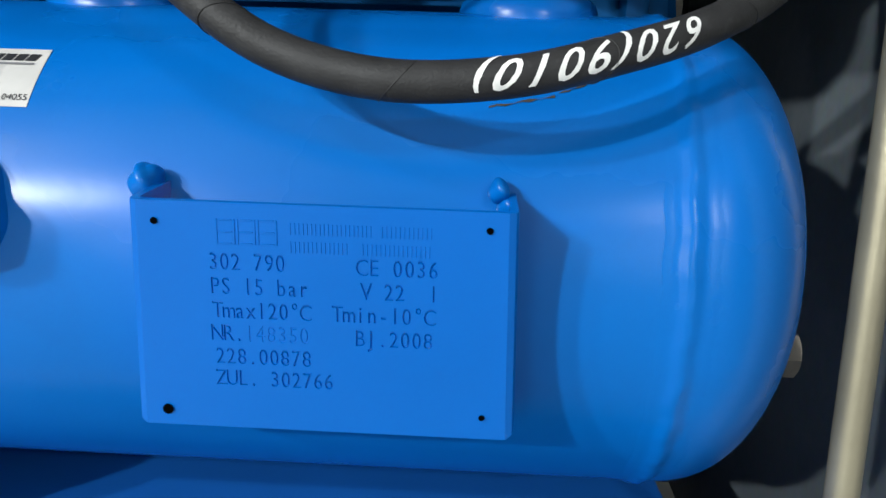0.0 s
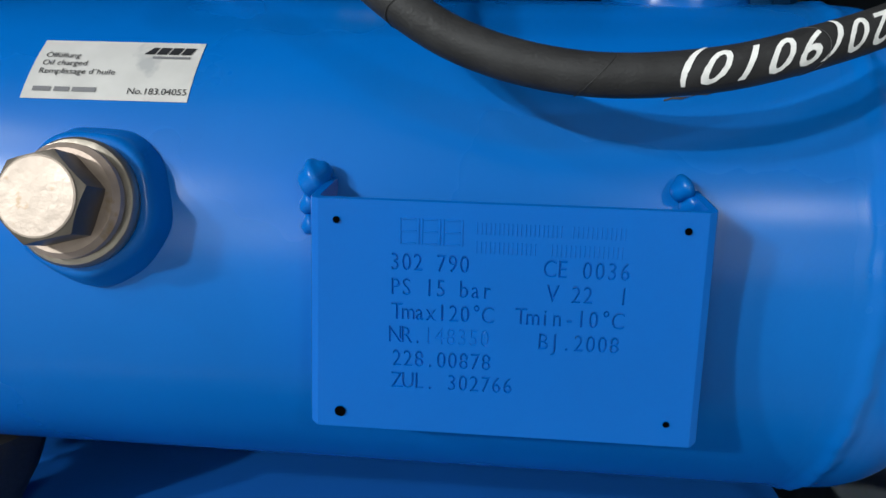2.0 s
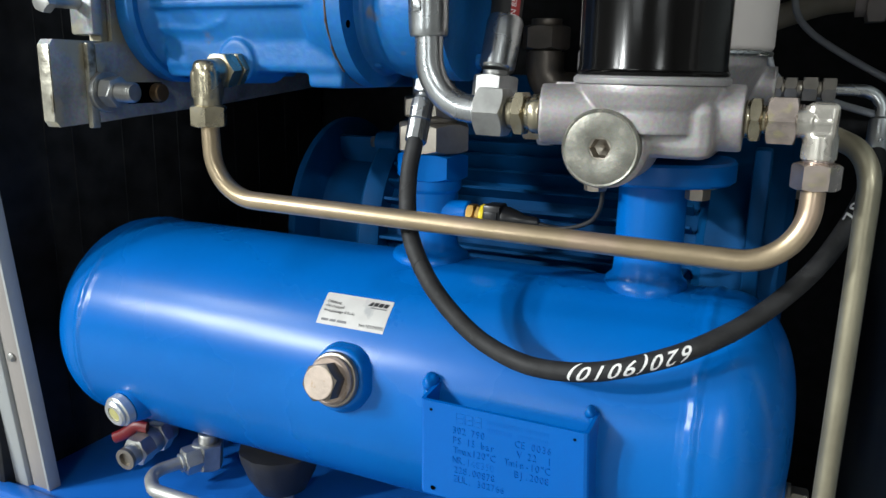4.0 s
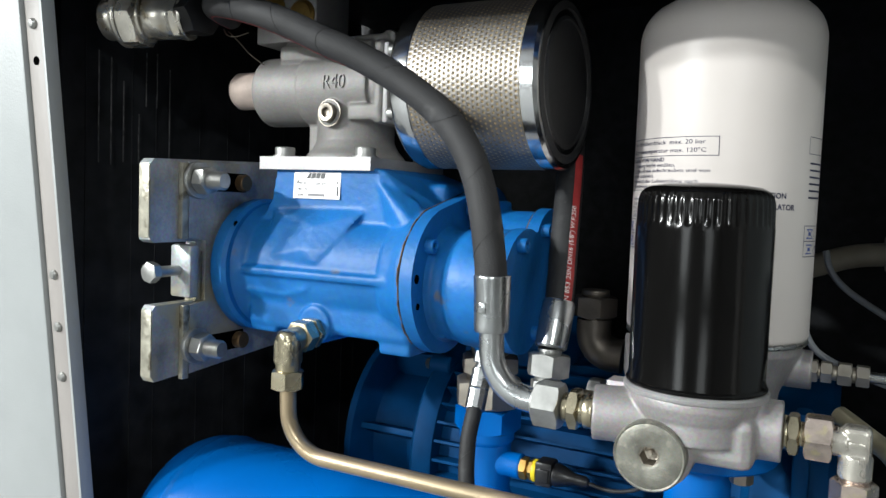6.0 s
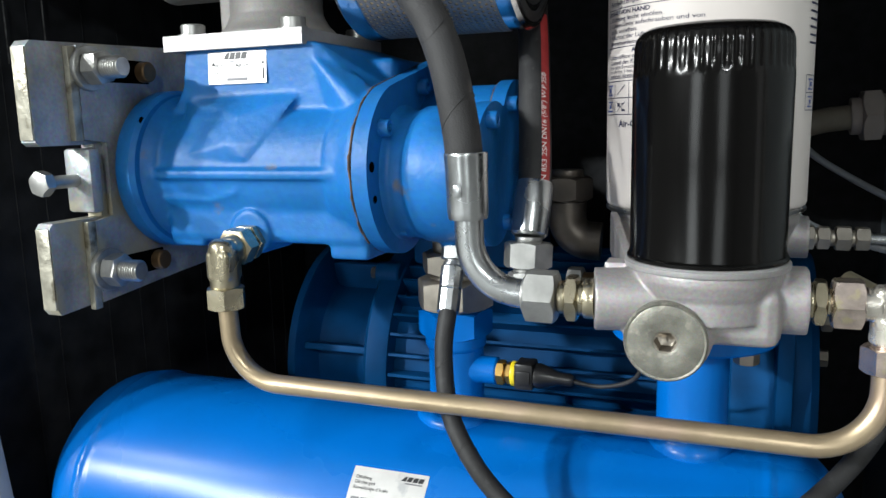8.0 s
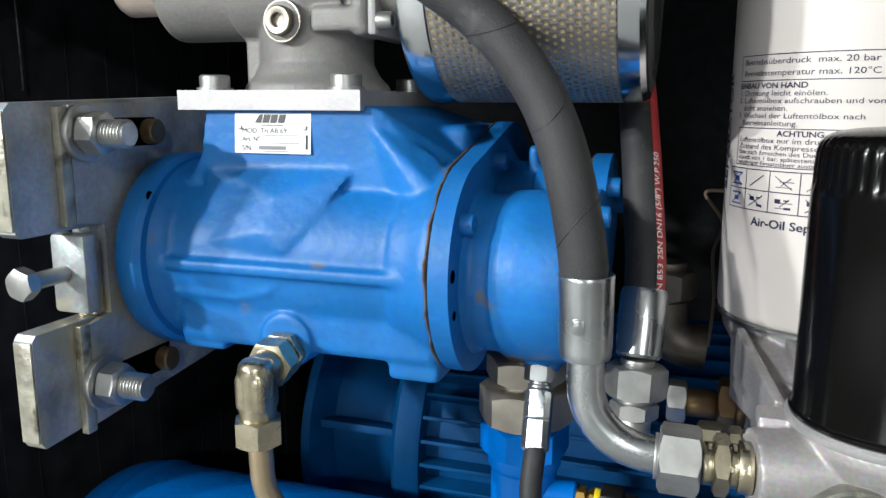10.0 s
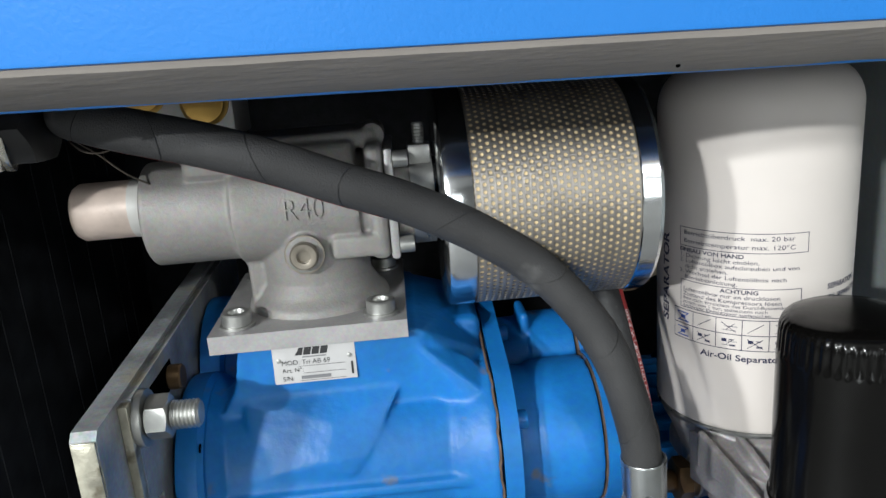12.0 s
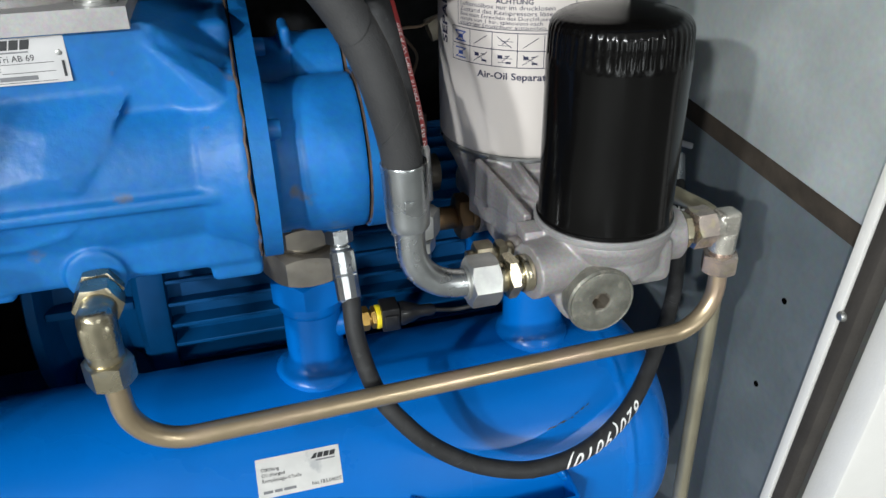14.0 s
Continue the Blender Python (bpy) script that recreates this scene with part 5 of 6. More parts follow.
# oxidised angle piece behind, and nut on the first stub
ag = thing("angle_piece", "oxidised steel angle fitting beside the separator, darkened for shade", "fitting", (-0.05, 0.47, 0.70))
hex_set("upper_nut", (-0.0790, 0.450, 0.7180), Z, (("rod", 0.028, 0.006), ("hex", 0.038, 0.020), ("rod", 0.027, 0.006)), M_DARKNUT, ag)
part("elbow", tube(rounded([(-0.0790, 0.450, 0.722), (-0.0790, 0.450, 0.690), (-0.050, 0.452, 0.688)], 0.02), 0.0165, 24), M_DARKNUT, ag)
sn = thing("stub_union", "dull bronze-coloured hexagon union on the tank stub", "fitting", (-0.172, 0.416, 0.637))
hex_set("lower_nut", (-0.172, 0.416, 0.6315), Z, (("hex", 0.061, 0.0265), ("rod", 0.044, 0.005), ("hex", 0.052, 0.018), ("rod", 0.038, 0.020)), M_NUT, sn)

# ---------------------------------------------------------------- pressure sensor
ps = thing("pressure_sensor", "brass sensor with yellow seal and black cable plug", "sensor", (-0.12, 0.405, 0.578))
hex_set("brass_body", (-0.1315, 0.4095, 0.577), X, (("hex", 0.019, 0.007), ("rod", 0.015, 0.002), ("hex", 0.0175, 0.004)), M_BRASS, ps)
part("seal", lathe([(0.0104, 0), (0.0108, 0.0006), (0.0108, 0.002), (0.0104, 0.004)], axis((-0.1184, 0.4093, 0.577), X), 28), M_YELLOW, ps, "yellow rubber seal")
part("plug", box((-0.1143, 0.3985, 0.566), (-0.098, 0.420, 0.589), 0.002), M_BLACKP, ps, "black plastic plug")
part("latch", box((-0.112, 0.3960, 0.571), (-0.100, 0.3984, 0.5835), 0.001), M_BLACKP, ps)
part("grommet", lathe([(0.0105, 0), (0.011, 0.004), (0.0085, 0.012), (0.0055, 0.020), (0.0055, 0.030), (0.0036, 0.033)], axis((-0.0978, 0.409, 0.577), (1, 0, -0.05)), 24), M_BLACKP, ps, "black cable boot")
part("cable", tube(spline([(-0.067, 0.409, 0.575), (-0.042, 0.405, 0.574), (-0.018, 0.398, 0.583), (-0.008, 0.392, 0.597), (-0.006, 0.390, 0.618)], 8), 0.0019, 10), M_RUBBER2, ps, "thin dark cable")

# ---------------------------------------------------------------- oil filter head
HX, HY = 0.0395, 0.3090
hd = thing("filter_head", "cast aluminium filter head with raw ports on the tank flange", "filter head", (0.03, 0.36, 0.645))
bm = rod(0.0445, (HX, HY, 0.668), (HX, HY, 0.699), 56)
lathe([(0.030, 0), (0.040, 0.012), (0.046, 0.022), (0.049, 0.030), (0.049, 0.036)], axis((HX, HY, 0.6630), Z), 56, bm)
rod(0.0205, (-0.028, 0.2860, 0.6770), (0.045, 0.300, 0.6770), 36, bm)
rod(0.0215, (0.035, 0.3070, 0.6780), (0.1000, 0.3090, 0.6780), 36, bm)
box((-0.005, 0.278, 0.652), (0.085, 0.345, 0.690), 0.008, bm)
rod(0.0275, (0.0190, 0.2780, 0.6580), (0.0190, 0.330, 0.6580), 44, bm)
rod(0.0255, (0.0190, 0.2765, 0.6580), (0.0190, 0.330, 0.6580), 44, bm)
box((-0.020, 0.33, 0.6470), (0.082, 0.50, 0.675), 0.008, bm)
lathe([(0.052, 0), (0.056, 0.030), (0.066, 0.055), (0.072, 0.066), (0.072, 0.075)], axis((0.032, 0.445, 0.6460), Z), 56, bm)
# web between the two seats
slab([(-0.030, 0.40), (0.075, 0.40), (0.065, 0.325), (0.01, 0.325)], 0.032, Matrix.Translation((0, 0, 0.668)), 0.004, bm)
hull(((-0.036, 0.405, 0.716), (-0.030, 0.392, 0.716), (0.060, 0.375, 0.716), (0.060, 0.40, 0.716), (-0.012, 0.345, 0.690), (0.060, 0.350, 0.697), (-0.034, 0.405, 0.670), (0.060, 0.40, 0.670), (-0.014, 0.345, 0.668), (0.060, 0.345, 0.668)), bm)
hull(((-0.034, 0.392, 0.722), (-0.028, 0.392, 0.722), (-0.014, 0.330, 0.698), (-0.008, 0.330, 0.698), (-0.034, 0.392, 0.690), (-0.028, 0.392, 0.690), (-0.014, 0.330, 0.685), (-0.008, 0.330, 0.685)), bm)
hull(((-0.006, 0.380, 0.721), (0.000, 0.380, 0.721), (0.004, 0.345, 0.703), (0.010, 0.345, 0.703), (-0.006, 0.380, 0.69), (0.000, 0.380, 0.69), (0.004, 0.345, 0.69), (0.010, 0.345, 0.69)), bm)
box((-0.0245, 0.302, 0.6895), (-0.002, 0.322, 0.6985), 0.001, bm)
rod(0.0125, (-0.024, 0.326, 0.6700), (0.0, 0.33, 0.6700), 24, bm)
rod(0.017, (0.085, 0.462, 0.6955), (0.112, 0.462, 0.6955), 28, bm)
rod(0.017, (-0.025, 0.425, 0.656), (0.0, 0.43, 0.656), 28, bm)
part("casting", cast_mesh(bm, 0.0013, 2), M_ALU, hd)
part("filter_seat", lathe([(0.044, 0), (0.0505, 0), (0.0510, 0.001), (0.0510, 0.0035), (0.0495, 0.005), (0.044, 0.005)], axis((HX, HY, 0.6985), Z), 64), M_MILLED, hd, "turned seat ring")
dp = part("disc_plug", lathe([(0.0240, -0.0115), (0.0250, 0), (0.0252, 0.0030), (0.0240, 0.0046), (0.0228, 0.0042), (0.0222, 0.0045), (0.0084, 0.0045), (0.0072, 0.0038), (0.0072, 0.0030)], axis((0.0190, 0.2658, 0.6580), (0, -1, 0)), 56, closed=False), M_DISC, hd, "grey steel screw plug")
part("socket", lathe([(0.0086, 0.0036), (0.0068, 0.0034), (0.0062, -0.008), (0.003, -0.009), (0, -0.0105)], axis((0.0190, 0.2658, 0.6580), (0, -1, 0)), 6, closed=False), M_OLDNUT, dp, "deep hexagon socket", 20)
bm = text_mesh("55", 0.0062, bold=-0.0001)
for v in bm.verts:
    v.co = Vector((0.0330 - v.co.y * 0.9, 0.2611, 0.6470 - v.co.x * 0.9 + 0.004))
part("stamped_number", bm, M_OLDNUT, dp)
for bx, by in ((0.070, 0.385), (-0.012, 0.385)):
    part("bolt", prism(6, 0.016, 0.009, axis((bx, by, 0.6755), Z)), M_OLDNUT, hd, "steel hexagon bolt head")

# black spin-on oil filter
of = thing("oil_filter", "glossy black lacquered spin-on oil filter on the head", "oil filter", (HX, HY, 0.7035))
FL = bmesh.new()
seg = 192
hts = [0.0, 0.0015, 0.004, 0.006, 0.06, 0.112, 0.1162, 0.1180, 0.127, 0.1335, 0.1375, 0.1405, 0.1430, 0.1445, 0.1455, 0.1462]
rad = [0.0470, 0.0485, 0.0485, 0.0478, 0.0478, 0.0478, 0.0476, 0.0474, 0.0472, 0.0468, 0.0455, 0.0430, 0.038, 0.028, 0.014, 0.0]
flu = [0, 0, 0, 0, 0, 0, 0.0, 1, 1.1, 1.1, 0.5, 0.0, 0, 0, 0, 0]
rings = []
for h, r, f in zip(hts[:-1], rad[:-1], flu[:-1]):
    ring = []
    for i in range(seg):
        a = 2 * math.pi * i / seg
        rr = r - f * 0.0011 * (0.5 - 0.5 * math.cos(48 * a)) ** 2
        ring.append(FL.verts.new((HX + rr * math.cos(a), HY + rr * math.sin(a), 0.7038 + h)))
    rings.append(ring)
for a, b in zip(rings, rings[1:]):
    for i in range(seg):
        j = (i + 1) % seg
        FL.faces.new((a[i], a[j], b[j], b[i]))
tip = FL.verts.new((HX, HY, 0.7038 + hts[-1]))
for i in range(seg):
    FL.faces.new((rings[-1][i], rings[-1][(i + 1) % seg], tip))
FL.faces.new(rings[0][::-1])
part("can", FL, M_LACQ, of, "", 60)
part("rolled_rim", lathe([(0.0470, 0), (0.0494, 0.0008), (0.0496, 0.0022), (0.0486, 0.0036), (0.0476, 0.0040)], axis((HX, HY, 0.7034), Z), 96), M_LACQ, of)
part("seal", lathe([(0.040, 0), (0.0462, 0), (0.0466, 0.0012), (0.040, 0.0012)], axis((HX, HY, 0.7024), Z), 64), M_BLACKR, of, "black rubber seal")

# ---------------------------------------------------------------- white separator with printed instructions
SX, SY, SRad = 0.032, 0.445, 0.0763
sp = thing("oil_separator", "tall cream-white lacquered separator cartridge with printed instructions", "separator", (SX, SY, 0.722))
prof = [(0.0735, 0.0), (0.0755, 0.0015), (SRad, 0.004), (SRad, 0.252)]
for i in range(1, 11):
    a = radians(9 * i)
    prof.append((SRad - 0.034 + 0.034 * math.cos(a) ** 0.9 if i < 10 else SRad - 0.034, 0.252 + 0.034 * math.sin(a)))
prof += [(0.030, 0.2885), (0, 0.2895)]
part("can", lathe(prof, axis((SX, SY, 0.7235), Z), 128), M_WHITE, sp, "", 60)
part("seal_ring", lathe([(0.070, 0), (0.0752, 0), (0.0762, 0.001), (0.0762, 0.0028), (0.0750, 0.0036), (0.070, 0.0036)], axis((SX, SY, 0.7198), Z), 96), M_CHROME, sp, "bright crimped seal ring")


def on_sep(deg, z, lift=0.00035):
    a = radians(deg)
    return Vector((SX + (SRad + lift) * math.sin(a), SY - (SRad + lift) * math.cos(a), z))


def sep_map(deg0, z0):
    return lambda c: on_sep(deg0 + math.degrees(c.x / SRad), z0 + c.y)


def sep_text(txt, deg0, z0, size, material=M_INK, wide=1.0, bold=0.0, name="lettering"):
    bm = text_mesh(txt, size, wide=wide, bold=bold)
    part(name, bend(bm, sep_map(deg0, z0)), material, sp)


def sep_bar(d0, z0, d1, z1, material=M_INK, name="printed_line"):
    w = radians(d1 - d0) * SRad
    bm = rect(0, 0, w, z1 - z0, None, max(1, int((d1 - d0) / 4)))
    part(name, bend(bm, sep_map(d0, z0)), material, sp, "", 180)


def sep_line(d0, z0, d1, z1, w, material, lift, n=6):
    """A thin slanting printed stroke."""
    bm = bmesh.new()
    run = [(on_sep(d0 + (d1 - d0) * i / n, z0 + (z1 - z0) * i / n - w / 2, lift), on_sep(d0 + (d1 - d0) * i / n, z0 + (z1 - z0) * i / n + w / 2, lift)) for i in range(n + 1)]
    vs_ = [(bm.verts.new(p), bm.verts.new(q)) for p, q in run]
    for (p, q), (u, v) in zip(vs_, vs_[1:]):
        bm.faces.new((p, u, v, q))
    part("printed_line", bm, material, sp, "", 180)


def sep_frame(d0, z0, d1, z1, material=M_INK, w=0.0005):
    dw = math.degrees(w / SRad)
    sep_bar(d0, z0, d1, z0 + w, material), sep_bar(d0, z1 - w, d1, z1, material)
    sep_bar(d0, z0 + w, d0 + dw, z1 - w, material), sep_bar(d1 - dw, z0 + w, d1, z1 - w, material)


def sep_block(o):
    """One field of instructions, turned by o degrees round the can."""
    sep_frame(o - 69, 0.8735, o + 4.8, 0.8890)
    sep_text("Betriebsüberdruck  max. 20 bar", o - 66, 0.8832, 0.0050, wide=1.30)
    sep_text("Betriebstemperatur max. 120°C", o - 66, 0.8765, 0.0050, wide=1.30)
    sep_text("EINBAU VON HAND", o - 69, 0.8692, 0.0046, wide=1.25, bold=0.0001)
    sep_text("1. Dichtung leicht einölen.", o - 69, 0.8648, 0.0045, wide=1.34)
    sep_text("2. Luftentölbox aufschrauben und von", o - 69, 0.8604, 0.0045, wide=1.34)
    sep_text("dicht anziehen.", o - 65, 0.8560, 0.0045, wide=1.34)
    sep_text("3. Wechsel der Luftentölbox nach", o - 69, 0.8552 - 0.0036, 0.0045, wide=1.34)
    sep_text("Betriebsanleitung.", o - 65, 0.8472, 0.0045, wide=1.34)
    sep_frame(o - 68, 0.8225, o + 2.2, 0.8458)
    sep_text("ACHTUNG", o - 42, 0.8412, 0.0045, wide=1.25, bold=0.0001)
    sep_text("Luftentölbox nur im drucklosen", o - 66, 0.8370, 0.0045, wide=1.30)
    sep_text("Zustand des Kompressors lösen", o - 66, 0.8330, 0.0045, wide=1.30)
    sep_text("Box nach Erreichen des Durchflusswider-", o - 66, 0.8296, 0.0038, wide=1.30)
    sep_text("stands von 1 bar, spätestens nach", o - 66, 0.8264, 0.0038, wide=1.30)
    sep_text("einjähriger Einsatzdauer austauschen.", o - 66, 0.8234, 0.0036, wide=1.30)


def pictograms(o):
    n, w, top, mid, low = 5, 14.6, 0.8205, 0.8080, 0.7955
    for zz in (top, mid, low):
        sep_bar(o, zz - 0.0003, o + n * w, zz + 0.0003)
    for i in range(n + 1):
        dw = 0.2
        sep_bar(o + i * w - dw, low, o + i * w + dw, top)
    for i in range(n):
        for r, z0 in enumerate((mid, low)):
            d0 = o + i * w
            m = M_BLUEINK if i == 0 else M_INK
            wd = 1.1 if i == 0 else 0.85
            if i == 0:
                sep_bar(d0 + 3.0, z0 + 0.0090, d0 + 11.4, z0 + 0.0100, m)
                sep_bar(d0 + 3.0, z0 + 0.0020, d0 + 11.4, z0 + 0.0030, m)
                sep_bar(d0 + 5.4, z0 + 0.0046, d0 + 9.0, z0 + 0.0074, m)
            if i == 2:
                sep_bar(d0 + 3.5, z0 + 0.0030, d0 + 11, z0 + 0.0034, m)
                sep_bar(d0 + 5.0, z0 + 0.0062, d0 + 12, z0 + 0.0066, m)
            if i != 2:
                sep_line(d0 + 3, z0 + 0.0022, d0 + 11.4, z0 + 0.0096, wd * 0.0007, m, 0.0006)
            else:
                sep_line(d0 + 6, z0 + 0.0040, d0 + 10.5, z0 + 0.0090, wd * 0.0007, m, 0.0006)
            if r and i:
                sep_bar(d0 + 3.4, z0 + 0.0060, d0 + 6.2, z0 + 0.0086, m)
                sep_bar(d0 + 8.0, z0 + 0.0026, d0 + 11.2, z0 + 0.0040, m)
                sep_bar(d0 + 7.6, z0 + 0.0076, d0 + 10.2, z0 + 0.0084, m)
            if (i + r) % 2 == 0:
                sep_line(d0 + 3, z0 + 0.0096, d0 + 11.4, z0 + 0.0022, wd * 0.0007, m, 0.0008)


sep_block(0)
pictograms(-73)
sep_text("Air-Oil Separator", -53, 0.7862, 0.0073, wide=1.19, bold=0.00014)
bm = text_mesh("SEPARATOR", 0.0150, bold=0.0004)
for v in bm.verts:
    v.co = on_sep(-79.8 + math.degrees(-v.co.y * 0.85 / SRad), 0.8045 + v.co.x * 0.92)
part("lettering", bm, M_INK, sp, "upright blue lettering")
sep_text("SEPARATION", 19, 0.8415, 0.0062, M_INK, bold=0.00015)
sep_text("OIL SEPARATOR", 19, 0.8325, 0.0062, M_INK, bold=0.00015)
sep_frame(64, 0.8780, 150, 0.8920)
for i in range(6):
    sep_bar(66, 0.8700 - i * 0.0055, 66 + 30 + 9 * ((i * 3) % 4), 0.8715 - i * 0.0055)
pictograms(64)

# fittings in the side of the head towards the separator line
bf = thing("bronze_union", "dull bronze hexagon union beside the filter head", "fitting", (-0.05, 0.43, 0.69))
hex_set("union", (-0.022, 0.425, 0.6560), (-1, 0, 0), (("rod", 0.030, 0.006), ("hex", 0.035, 0.012), ("rod", 0.020, 0.022)), M_BRONZE, bf)
hex_set("side_nut", (-0.060, 0.425, 0.6560), (-1, 0, 0), (("hex", 0.026, 0.013),), M_ZINC, bf)
yf = thing("side_fitting", "yellow zinc hexagon fitting on the filter head", "fitting", (-0.02, 0.32, 0.69))
hex_set("fitting_body", (-0.0245, 0.3270, 0.6690), (-1, 0.04, -0.04), (("rod", 0.021, 0.005), ("hex", 0.022, 0.007), ("rod", 0.016, 0.003), ("hex", 0.024, 0.014), ("rod", 0.016, 0.006)), M_YZINC, yf)

# ---------------------------------------------------------------- passivated oil pipe across the front
p1 = thing("oil_pipe", "bent passivated steel oil pipe with compression fittings", "pipe", (-0.08, 0.285, 0.59))
part("pipe", tube(rounded([(-0.3058, 0.2711, 0.668), (-0.3040, 0.2725, 0.5985), (0.1445, 0.3015, 0.5860), (0.1455, 0.3080, 0.650)], 0.040, 16), 0.0074, 26), M_PIPE, p1)
hex_set("left_union_nut", (-0.3060, 0.2712, 0.6560), Z, (("hex", 0.0265, 0.017), ("rod", 0.021, 0.004)), M_YZINC, p1, "yellow zinc union nut")
le = bmesh.new()
box((-0.3165, 0.2605, 0.6775), (-0.2955, 0.2815, 0.7020), 0.004, le)
rod(0.0112, (-0.306, 0.271, 0.672), (-0.306, 0.271, 0.690), 28, le)
lathe([(0.0112, 0), (0.0112, 0.012), (0.0105, 0.016), (0.008, 0.019), (0, 0.020)], axis((-0.306, 0.2711, 0.690), Z), 28, le)
rod(0.0112, (-0.306, 0.271, 0.698), (-0.306, 0.290, 0.7015), 28, le)
part("left_elbow", cast_mesh(le, 0.0011, 3), M_YZINC, p1, "yellow zinc forged elbow")
hex_set("left_body_nut", (-0.306, 0.2840, 0.7005), (-0.05, 1, 0.08), (("hex", 0.0265, 0.014), ("rod", 0.022, 0.003), ("hex", 0.0255, 0.008)), M_YZINC, p1, "yellow zinc hexagon")
hex_set("right_union_nut", (0.1456, 0.3080, 0.6360), Z, (("hex", 0.0255, 0.0165), ("rod", 0.0185, 0.004), ("rod", 0.0165, 0.003), ("rod", 0.0185, 0.003)), M_IRID, p1, "pink-tinged union nut")
re = bmesh.new()
box((0.1365, 0.2995, 0.6650), (0.1545, 0.3165, 0.6900), 0.0035, re)
rod(0.0105, (0.1455, 0.308, 0.655), (0.1455, 0.308, 0.67), 24, re)
rod(0.0100, (0.125, 0.308, 0.678), (0.14, 0.308, 0.678), 24, re)
part("right_elbow", cast_mesh(re, 0.0009, 1), M_NICKEL, p1, "zinc-plated forged elbow")
bm = box((0.1405, 0.2990, 0.6765), (0.1505, 0.2998, 0.6805), 0.0002)
part("forged_mark", bm, M_NICKEL, p1)
hex_set("right_body_nut", (0.1005, 0.3088, 0.6780), X, (("rod", 0.024, 0.003), ("hex", 0.0265, 0.007), ("rod", 0.018, 0.003)), M_YZINC, p1, "yellow zinc hexagon")
hex_set("right_side_nut", (0.1137, 0.3088, 0.6780), X, (("hex", 0.0285, 0.0175), ("rod", 0.021, 0.003)), M_IRID, p1, "pink-tinged union nut")

# ---------------------------------------------------------------- thin hose with marker writing
h2 = thing("vent_hose", "thin black rubber hose with white marker writing", "hose", (-0.02, 0.28, 0.50))
hp2 = [(-0.1478, 0.3325, 0.6500), (-0.1475, 0.3200, 0.6200), (-0.1375, 0.3030, 0.5810), (-0.1160, 0.2890, 0.5510), (-0.0920, 0.2835, 0.5270), (-0.0620, 0.2790, 0.5080), (-0.0240, 0.2730, 0.4990), (0.0170, 0.2750, 0.5010), (0.0540, 0.2870, 0.5100), (0.0880, 0.3090, 0.5215), (0.1210, 0.3400, 0.5390), (0.1520, 0.3720, 0.5670), (0.1720, 0.4020, 0.5960), (0.1860, 0.4300, 0.6280), (0.1890, 0.4480, 0.6520)]
path2 = spline(hp2, 8)
part("hose", tube(path2, 0.0070, 20), M_RUBBER2, h2, "", 60)
fr2 = frames(path2)
for k, i in enumerate(range(10, len(fr2) - 6, 13)):
    p, s, u, t = fr2[i]
    ring = []
    for q in range(33):
        a = 2 * math.pi * q / 32
        ring.append(p + (s * math.cos(a) + u * math.sin(a)) * 0.00705 + t * 0.006 * math.cos(a + 1.2 * k))
    part("wrap_seam", tube(ring, 0.00018, 5), M_BLACKR, h2, "dark seam of the wrapping")
bm = finer(text_mesh("620(9010)", 0.0150, spacing=1.22, wide=1.12, bold=0.00016, shear=0.55))
part("marker_writing", bend(bm, wrap(fr2, 0.0072, 0.3420, (0.0, -0.65, 0.76), True)), M_CHALK, h2, "white hand-written marker figures")
bm = finer(text_mesh("78.25", 0.0165, spacing=1.25, bold=0.00024))
bmesh.ops.translate(bm, verts=bm.verts, vec=(0, -0.0040, 0))
part("marker_writing", bend(bm, wrap(fr2, 0.0072, 0.5000, (0.25, -0.8, 0.65))), M_CHALK, h2, "white hand-written marker figures")
hex_set("upper_fitting", (-0.1500, 0.3585, 0.7045), (0.01, -0.33, -1), (("rod", 0.014, 0.003), ("hex", 0.0165, 0.005), ("rod", 0.012, 0.0015), ("hex", 0.0180, 0.0105), ("rod", 0.0125, 0.002), ("rod", 0.0150, 0.003)), M_CHROME, h2, "bright nickel-plated nuts")
part("upper_sleeve", lathe([(0.0070, 0), (0.0092, 0.002), (0.0092, 0.018), (0.0088, 0.019), (0.0092, 0.020), (0.0090, 0.037), (0.0076, 0.039)], axis((-0.1495, 0.3500, 0.6815), (0.03, -0.48, -1)), 12), M_CHROME, h2, "bright press sleeve", 20)
hex_set("lower_fitting", (0.1095, 0.4620, 0.6955), X, (("hex", 0.018, 0.007), ("rod", 0.013, 0.002), ("hex", 0.017, 0.009), ("rod", 0.013, 0.004), ("hex", 0.018, 0.011), ("rod", 0.013, 0.003), ("hex", 0.017, 0.010)), M_NUT, h2)
part("lower_tube", tube(rounded([(0.152, 0.462, 0.6955), (0.1885, 0.462, 0.6950), (0.1890, 0.455, 0.668)], 0.016), 0.0048, 18), M_CHROME, h2)
part("lower_sleeve", lathe([(0.0070, 0), (0.0088, 0.002), (0.0088, 0.026), (0.0074, 0.028)], axis((0.1890, 0.4560, 0.6750), (0, -0.28, -1)), 20), M_CHROME, h2, "bright press sleeve")

# ---------------------------------------------------------------- upright pipe at the side wall
p2 = thing("drain_pipe", "upright passivated steel pipe beside the tank end", "pipe", (0.185, 0.35, 0.24))
part("pipe", tube(rounded([(0.1775, 0.340, 0.12), (0.1795, 0.3520, 0.655), (0.135, 0.410, 0.672)], 0.030, 12), 0.0074, 24), M_PIPE2, p2)

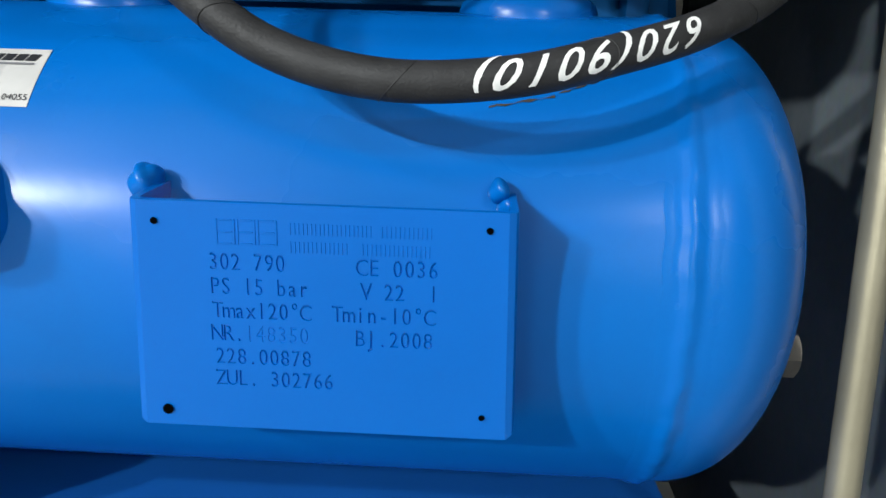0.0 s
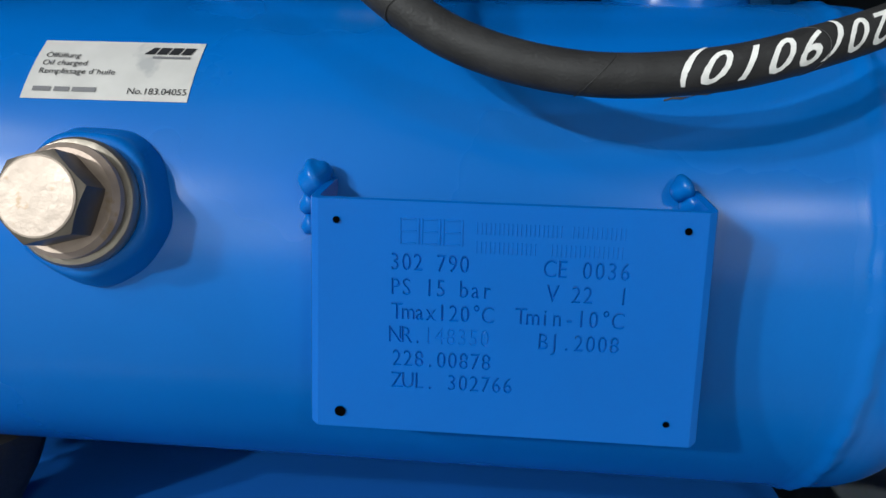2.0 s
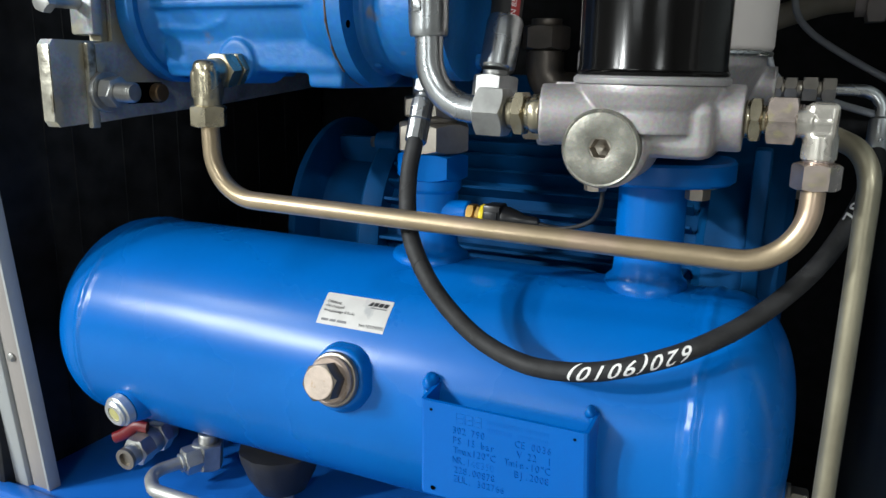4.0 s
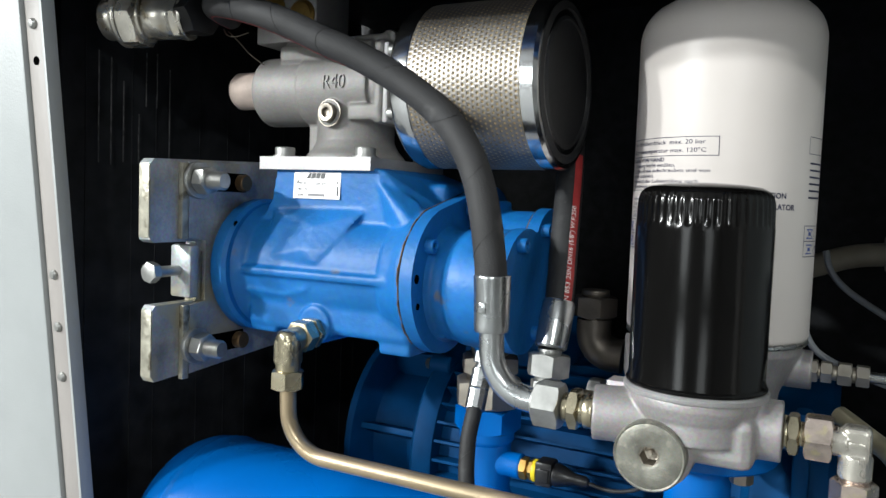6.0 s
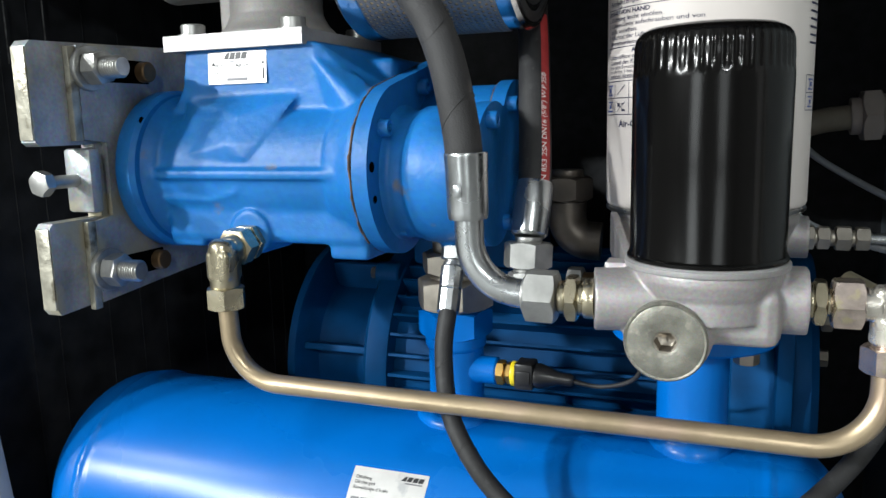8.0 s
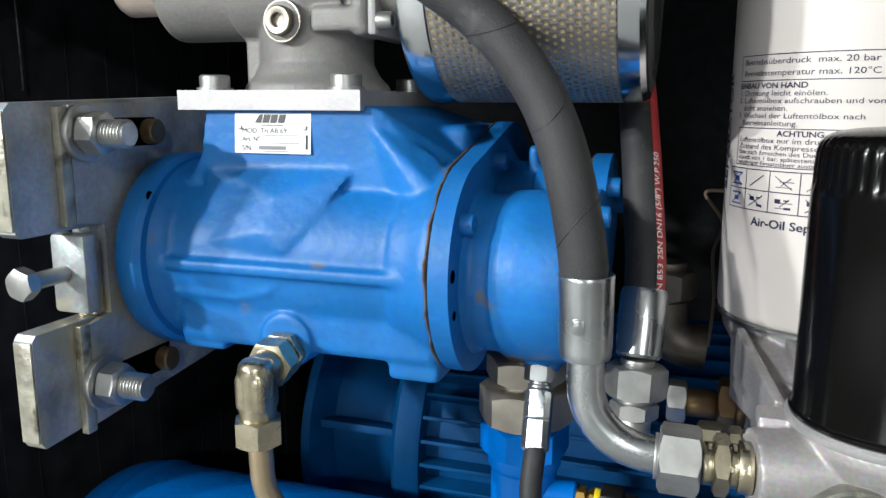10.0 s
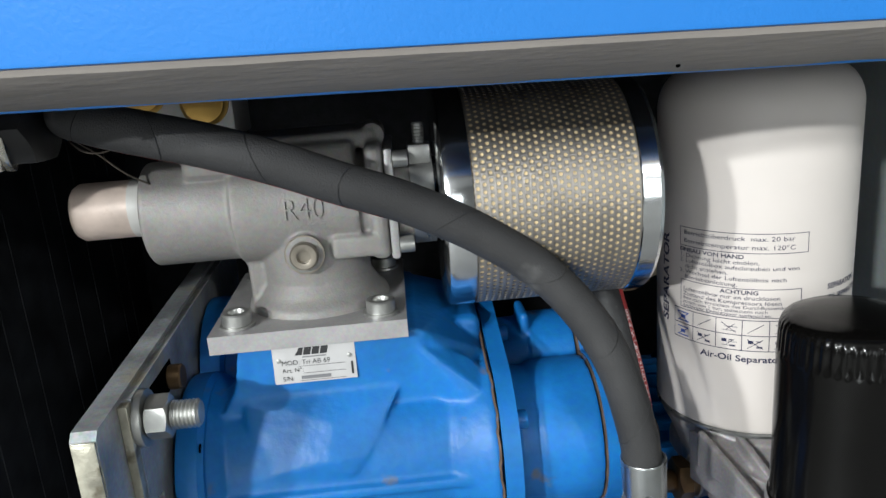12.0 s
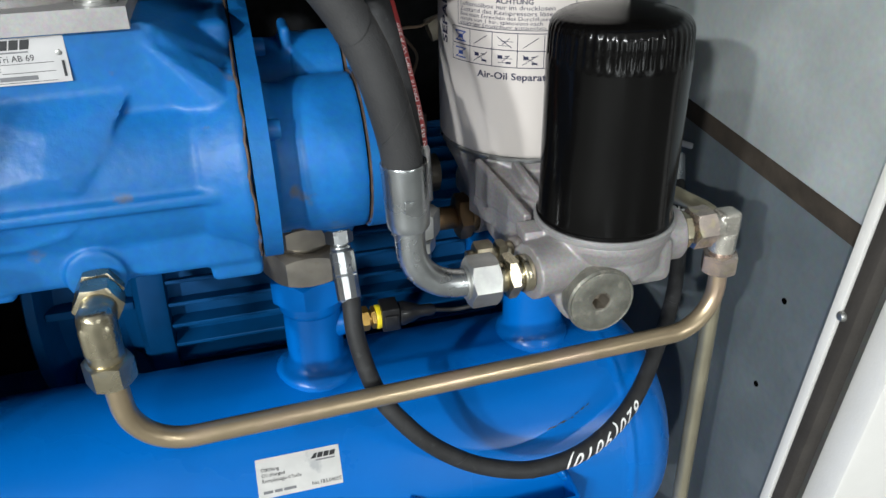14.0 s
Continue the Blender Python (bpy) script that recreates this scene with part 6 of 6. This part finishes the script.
# ---------------------------------------------------------------- electric motor behind the tank
MY, MZ, MR = 0.690, 0.500, 0.118
mo = thing("electric_motor", "blue painted finned electric motor behind the tank", "motor", (-0.1, MY, 0.24))
part("frame", rod(MR, (-0.325, MY, MZ), (0.05, MY, MZ), 72), M_MOTOR_SHADED, mo)
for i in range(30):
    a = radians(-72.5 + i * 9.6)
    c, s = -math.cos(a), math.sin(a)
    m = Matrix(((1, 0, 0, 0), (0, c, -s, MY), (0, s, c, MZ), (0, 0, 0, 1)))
    part("fin", box((-0.305, MR - 0.003, -0.0019), (0.045, MR + 0.022, 0.0019), 0.0006, seg=1, m=m), M_MOTOR_SHADED, mo)
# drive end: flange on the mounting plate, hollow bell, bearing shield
part("drive_flange", lathe([(0.136, 0), (0.139, 0.002), (0.139, 0.011), (0.136, 0.013)], axis((-0.438, MY, MZ), X), 72), M_MOTOR_SHADED, mo)
part("drive_bell", lathe([(0.105, 0), (0.092, 0.004), (0.088, 0.012), (0.088, 0.066), (0.105, 0.085)], axis((-0.4248, MY, MZ), X), 72), M_MOTOR_SHADED, mo)
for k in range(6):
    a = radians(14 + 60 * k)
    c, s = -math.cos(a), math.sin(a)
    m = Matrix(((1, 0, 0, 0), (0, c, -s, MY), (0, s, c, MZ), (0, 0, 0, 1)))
    part("bell_rib", box((-0.424, 0.080, -0.004), (-0.340, 0.122, 0.004), 0.001, m=m), M_MOTOR_SHADED, mo)
part("end_shield", lathe([(0.118, 0), (0.138, 0.004), (0.145, 0.010), (0.145, 0.028), (0.141, 0.034)], axis((-0.340, MY, MZ), X), 72), M_MOTOR_SHADED, mo)
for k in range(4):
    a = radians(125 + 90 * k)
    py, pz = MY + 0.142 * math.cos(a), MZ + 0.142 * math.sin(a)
    part("shield_lug", rod(0.014, (-0.338, py, pz), (-0.308, py, pz), 20, ch=0.002), M_MOTOR_SHADED, mo)
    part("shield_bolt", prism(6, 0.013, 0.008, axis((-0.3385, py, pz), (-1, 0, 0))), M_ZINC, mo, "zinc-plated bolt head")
part("bell_housing", lathe([(0.125, 0), (0.145, 0.010), (0.148, 0.03), (0.148, 0.080), (0.142, 0.087)], axis((0.050, MY, MZ), X), 72), M_MOTOR_SHADED, mo)
part("housing_rib", box((0.098, 0.530, 0.42), (0.114, 0.56, 0.640), 0.004), M_MOTOR_SHADED, mo)
part("terminal_box", box((-0.29, 0.60, 0.63), (-0.16, 0.75, 0.700), 0.006), M_MOTOR_SHADED, mo)
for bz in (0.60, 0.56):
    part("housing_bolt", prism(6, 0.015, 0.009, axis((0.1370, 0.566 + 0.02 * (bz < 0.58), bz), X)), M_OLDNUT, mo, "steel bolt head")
part("foot", box((-0.28, 0.60, 0.241), (0.10, 0.78, 0.40), 0.01), M_MOTOR_SHADED, mo)

# ---------------------------------------------------------------- cables at the right
cg = thing("cable_conduit", "tan cable conduit with grey gland at the side wall", "conduit", (0.2, 0.74, 0.78))
part("conduit", tube(spline([(0.02, 0.74, 0.742), (0.09, 0.74, 0.766), (0.14, 0.742, 0.783), (0.180, 0.745, 0.788)], 8), 0.0135, 20), M_TAN, cg)
hex_set("gland", (0.172, 0.745, 0.788), (1, 0, 0.05), (("rod", 0.040, 0.010), ("hex", 0.052, 0.020), ("rod", 0.044, 0.012), ("hex", 0.056, 0.010), ("rod", 0.040, 0.03)), M_GREYP, cg, "grey plastic cable gland")
gc = thing("grey_cable", "thin grey cable hanging beside the separator", "cable", (0.15, 0.70, 0.72))
part("cable", tube(spline([(0.112, 0.70, 0.79), (0.118, 0.70, 0.768), (0.135, 0.695, 0.748), (0.17, 0.69, 0.725), (0.215, 0.68, 0.70), (0.236, 0.67, 0.69)], 8), 0.0036, 12), M_CABLE, gc)
gc2 = thing("grey_cable", "thin grey cable running behind the filter head", "cable", (0.15, 0.52, 0.68))
part("cable", tube(spline([(0.098, 0.55, 0.735), (0.104, 0.545, 0.712), (0.118, 0.535, 0.697), (0.15, 0.52, 0.686), (0.20, 0.51, 0.672), (0.236, 0.50, 0.660)], 8), 0.0032, 12), M_CABLE, gc2)
wr = thing("brown_wire", "thin brown wire looped behind the hoses", "cable", (-0.05, 0.55, 0.72))
part("wire", tube(spline([(-0.02, 0.55, 0.80), (-0.035, 0.55, 0.792), (-0.055, 0.55, 0.789), (-0.04, 0.55, 0.765), (-0.046, 0.55, 0.74), (-0.043, 0.55, 0.70), (-0.045, 0.55, 0.66)], 8), 0.0014, 8), M_COPPER, wr)
for name_, pts in (("thin dark wire slung under the hose end", [(-0.462, 0.345, 1.002), (-0.452, 0.340, 0.994), (-0.440, 0.340, 0.992), (-0.428, 0.345, 0.996)]),
                   ("thin dark wire running down to the valve cap", [(-0.462, 0.352, 1.001), (-0.448, 0.352, 0.990), (-0.434, 0.355, 0.976), (-0.420, 0.365, 0.964)])):
    tw = thing("thin_wire", name_, "cable", pts[0])
    part("wire", tube(spline(pts, 8), 0.0007, 8), M_DARKNUT, tw)
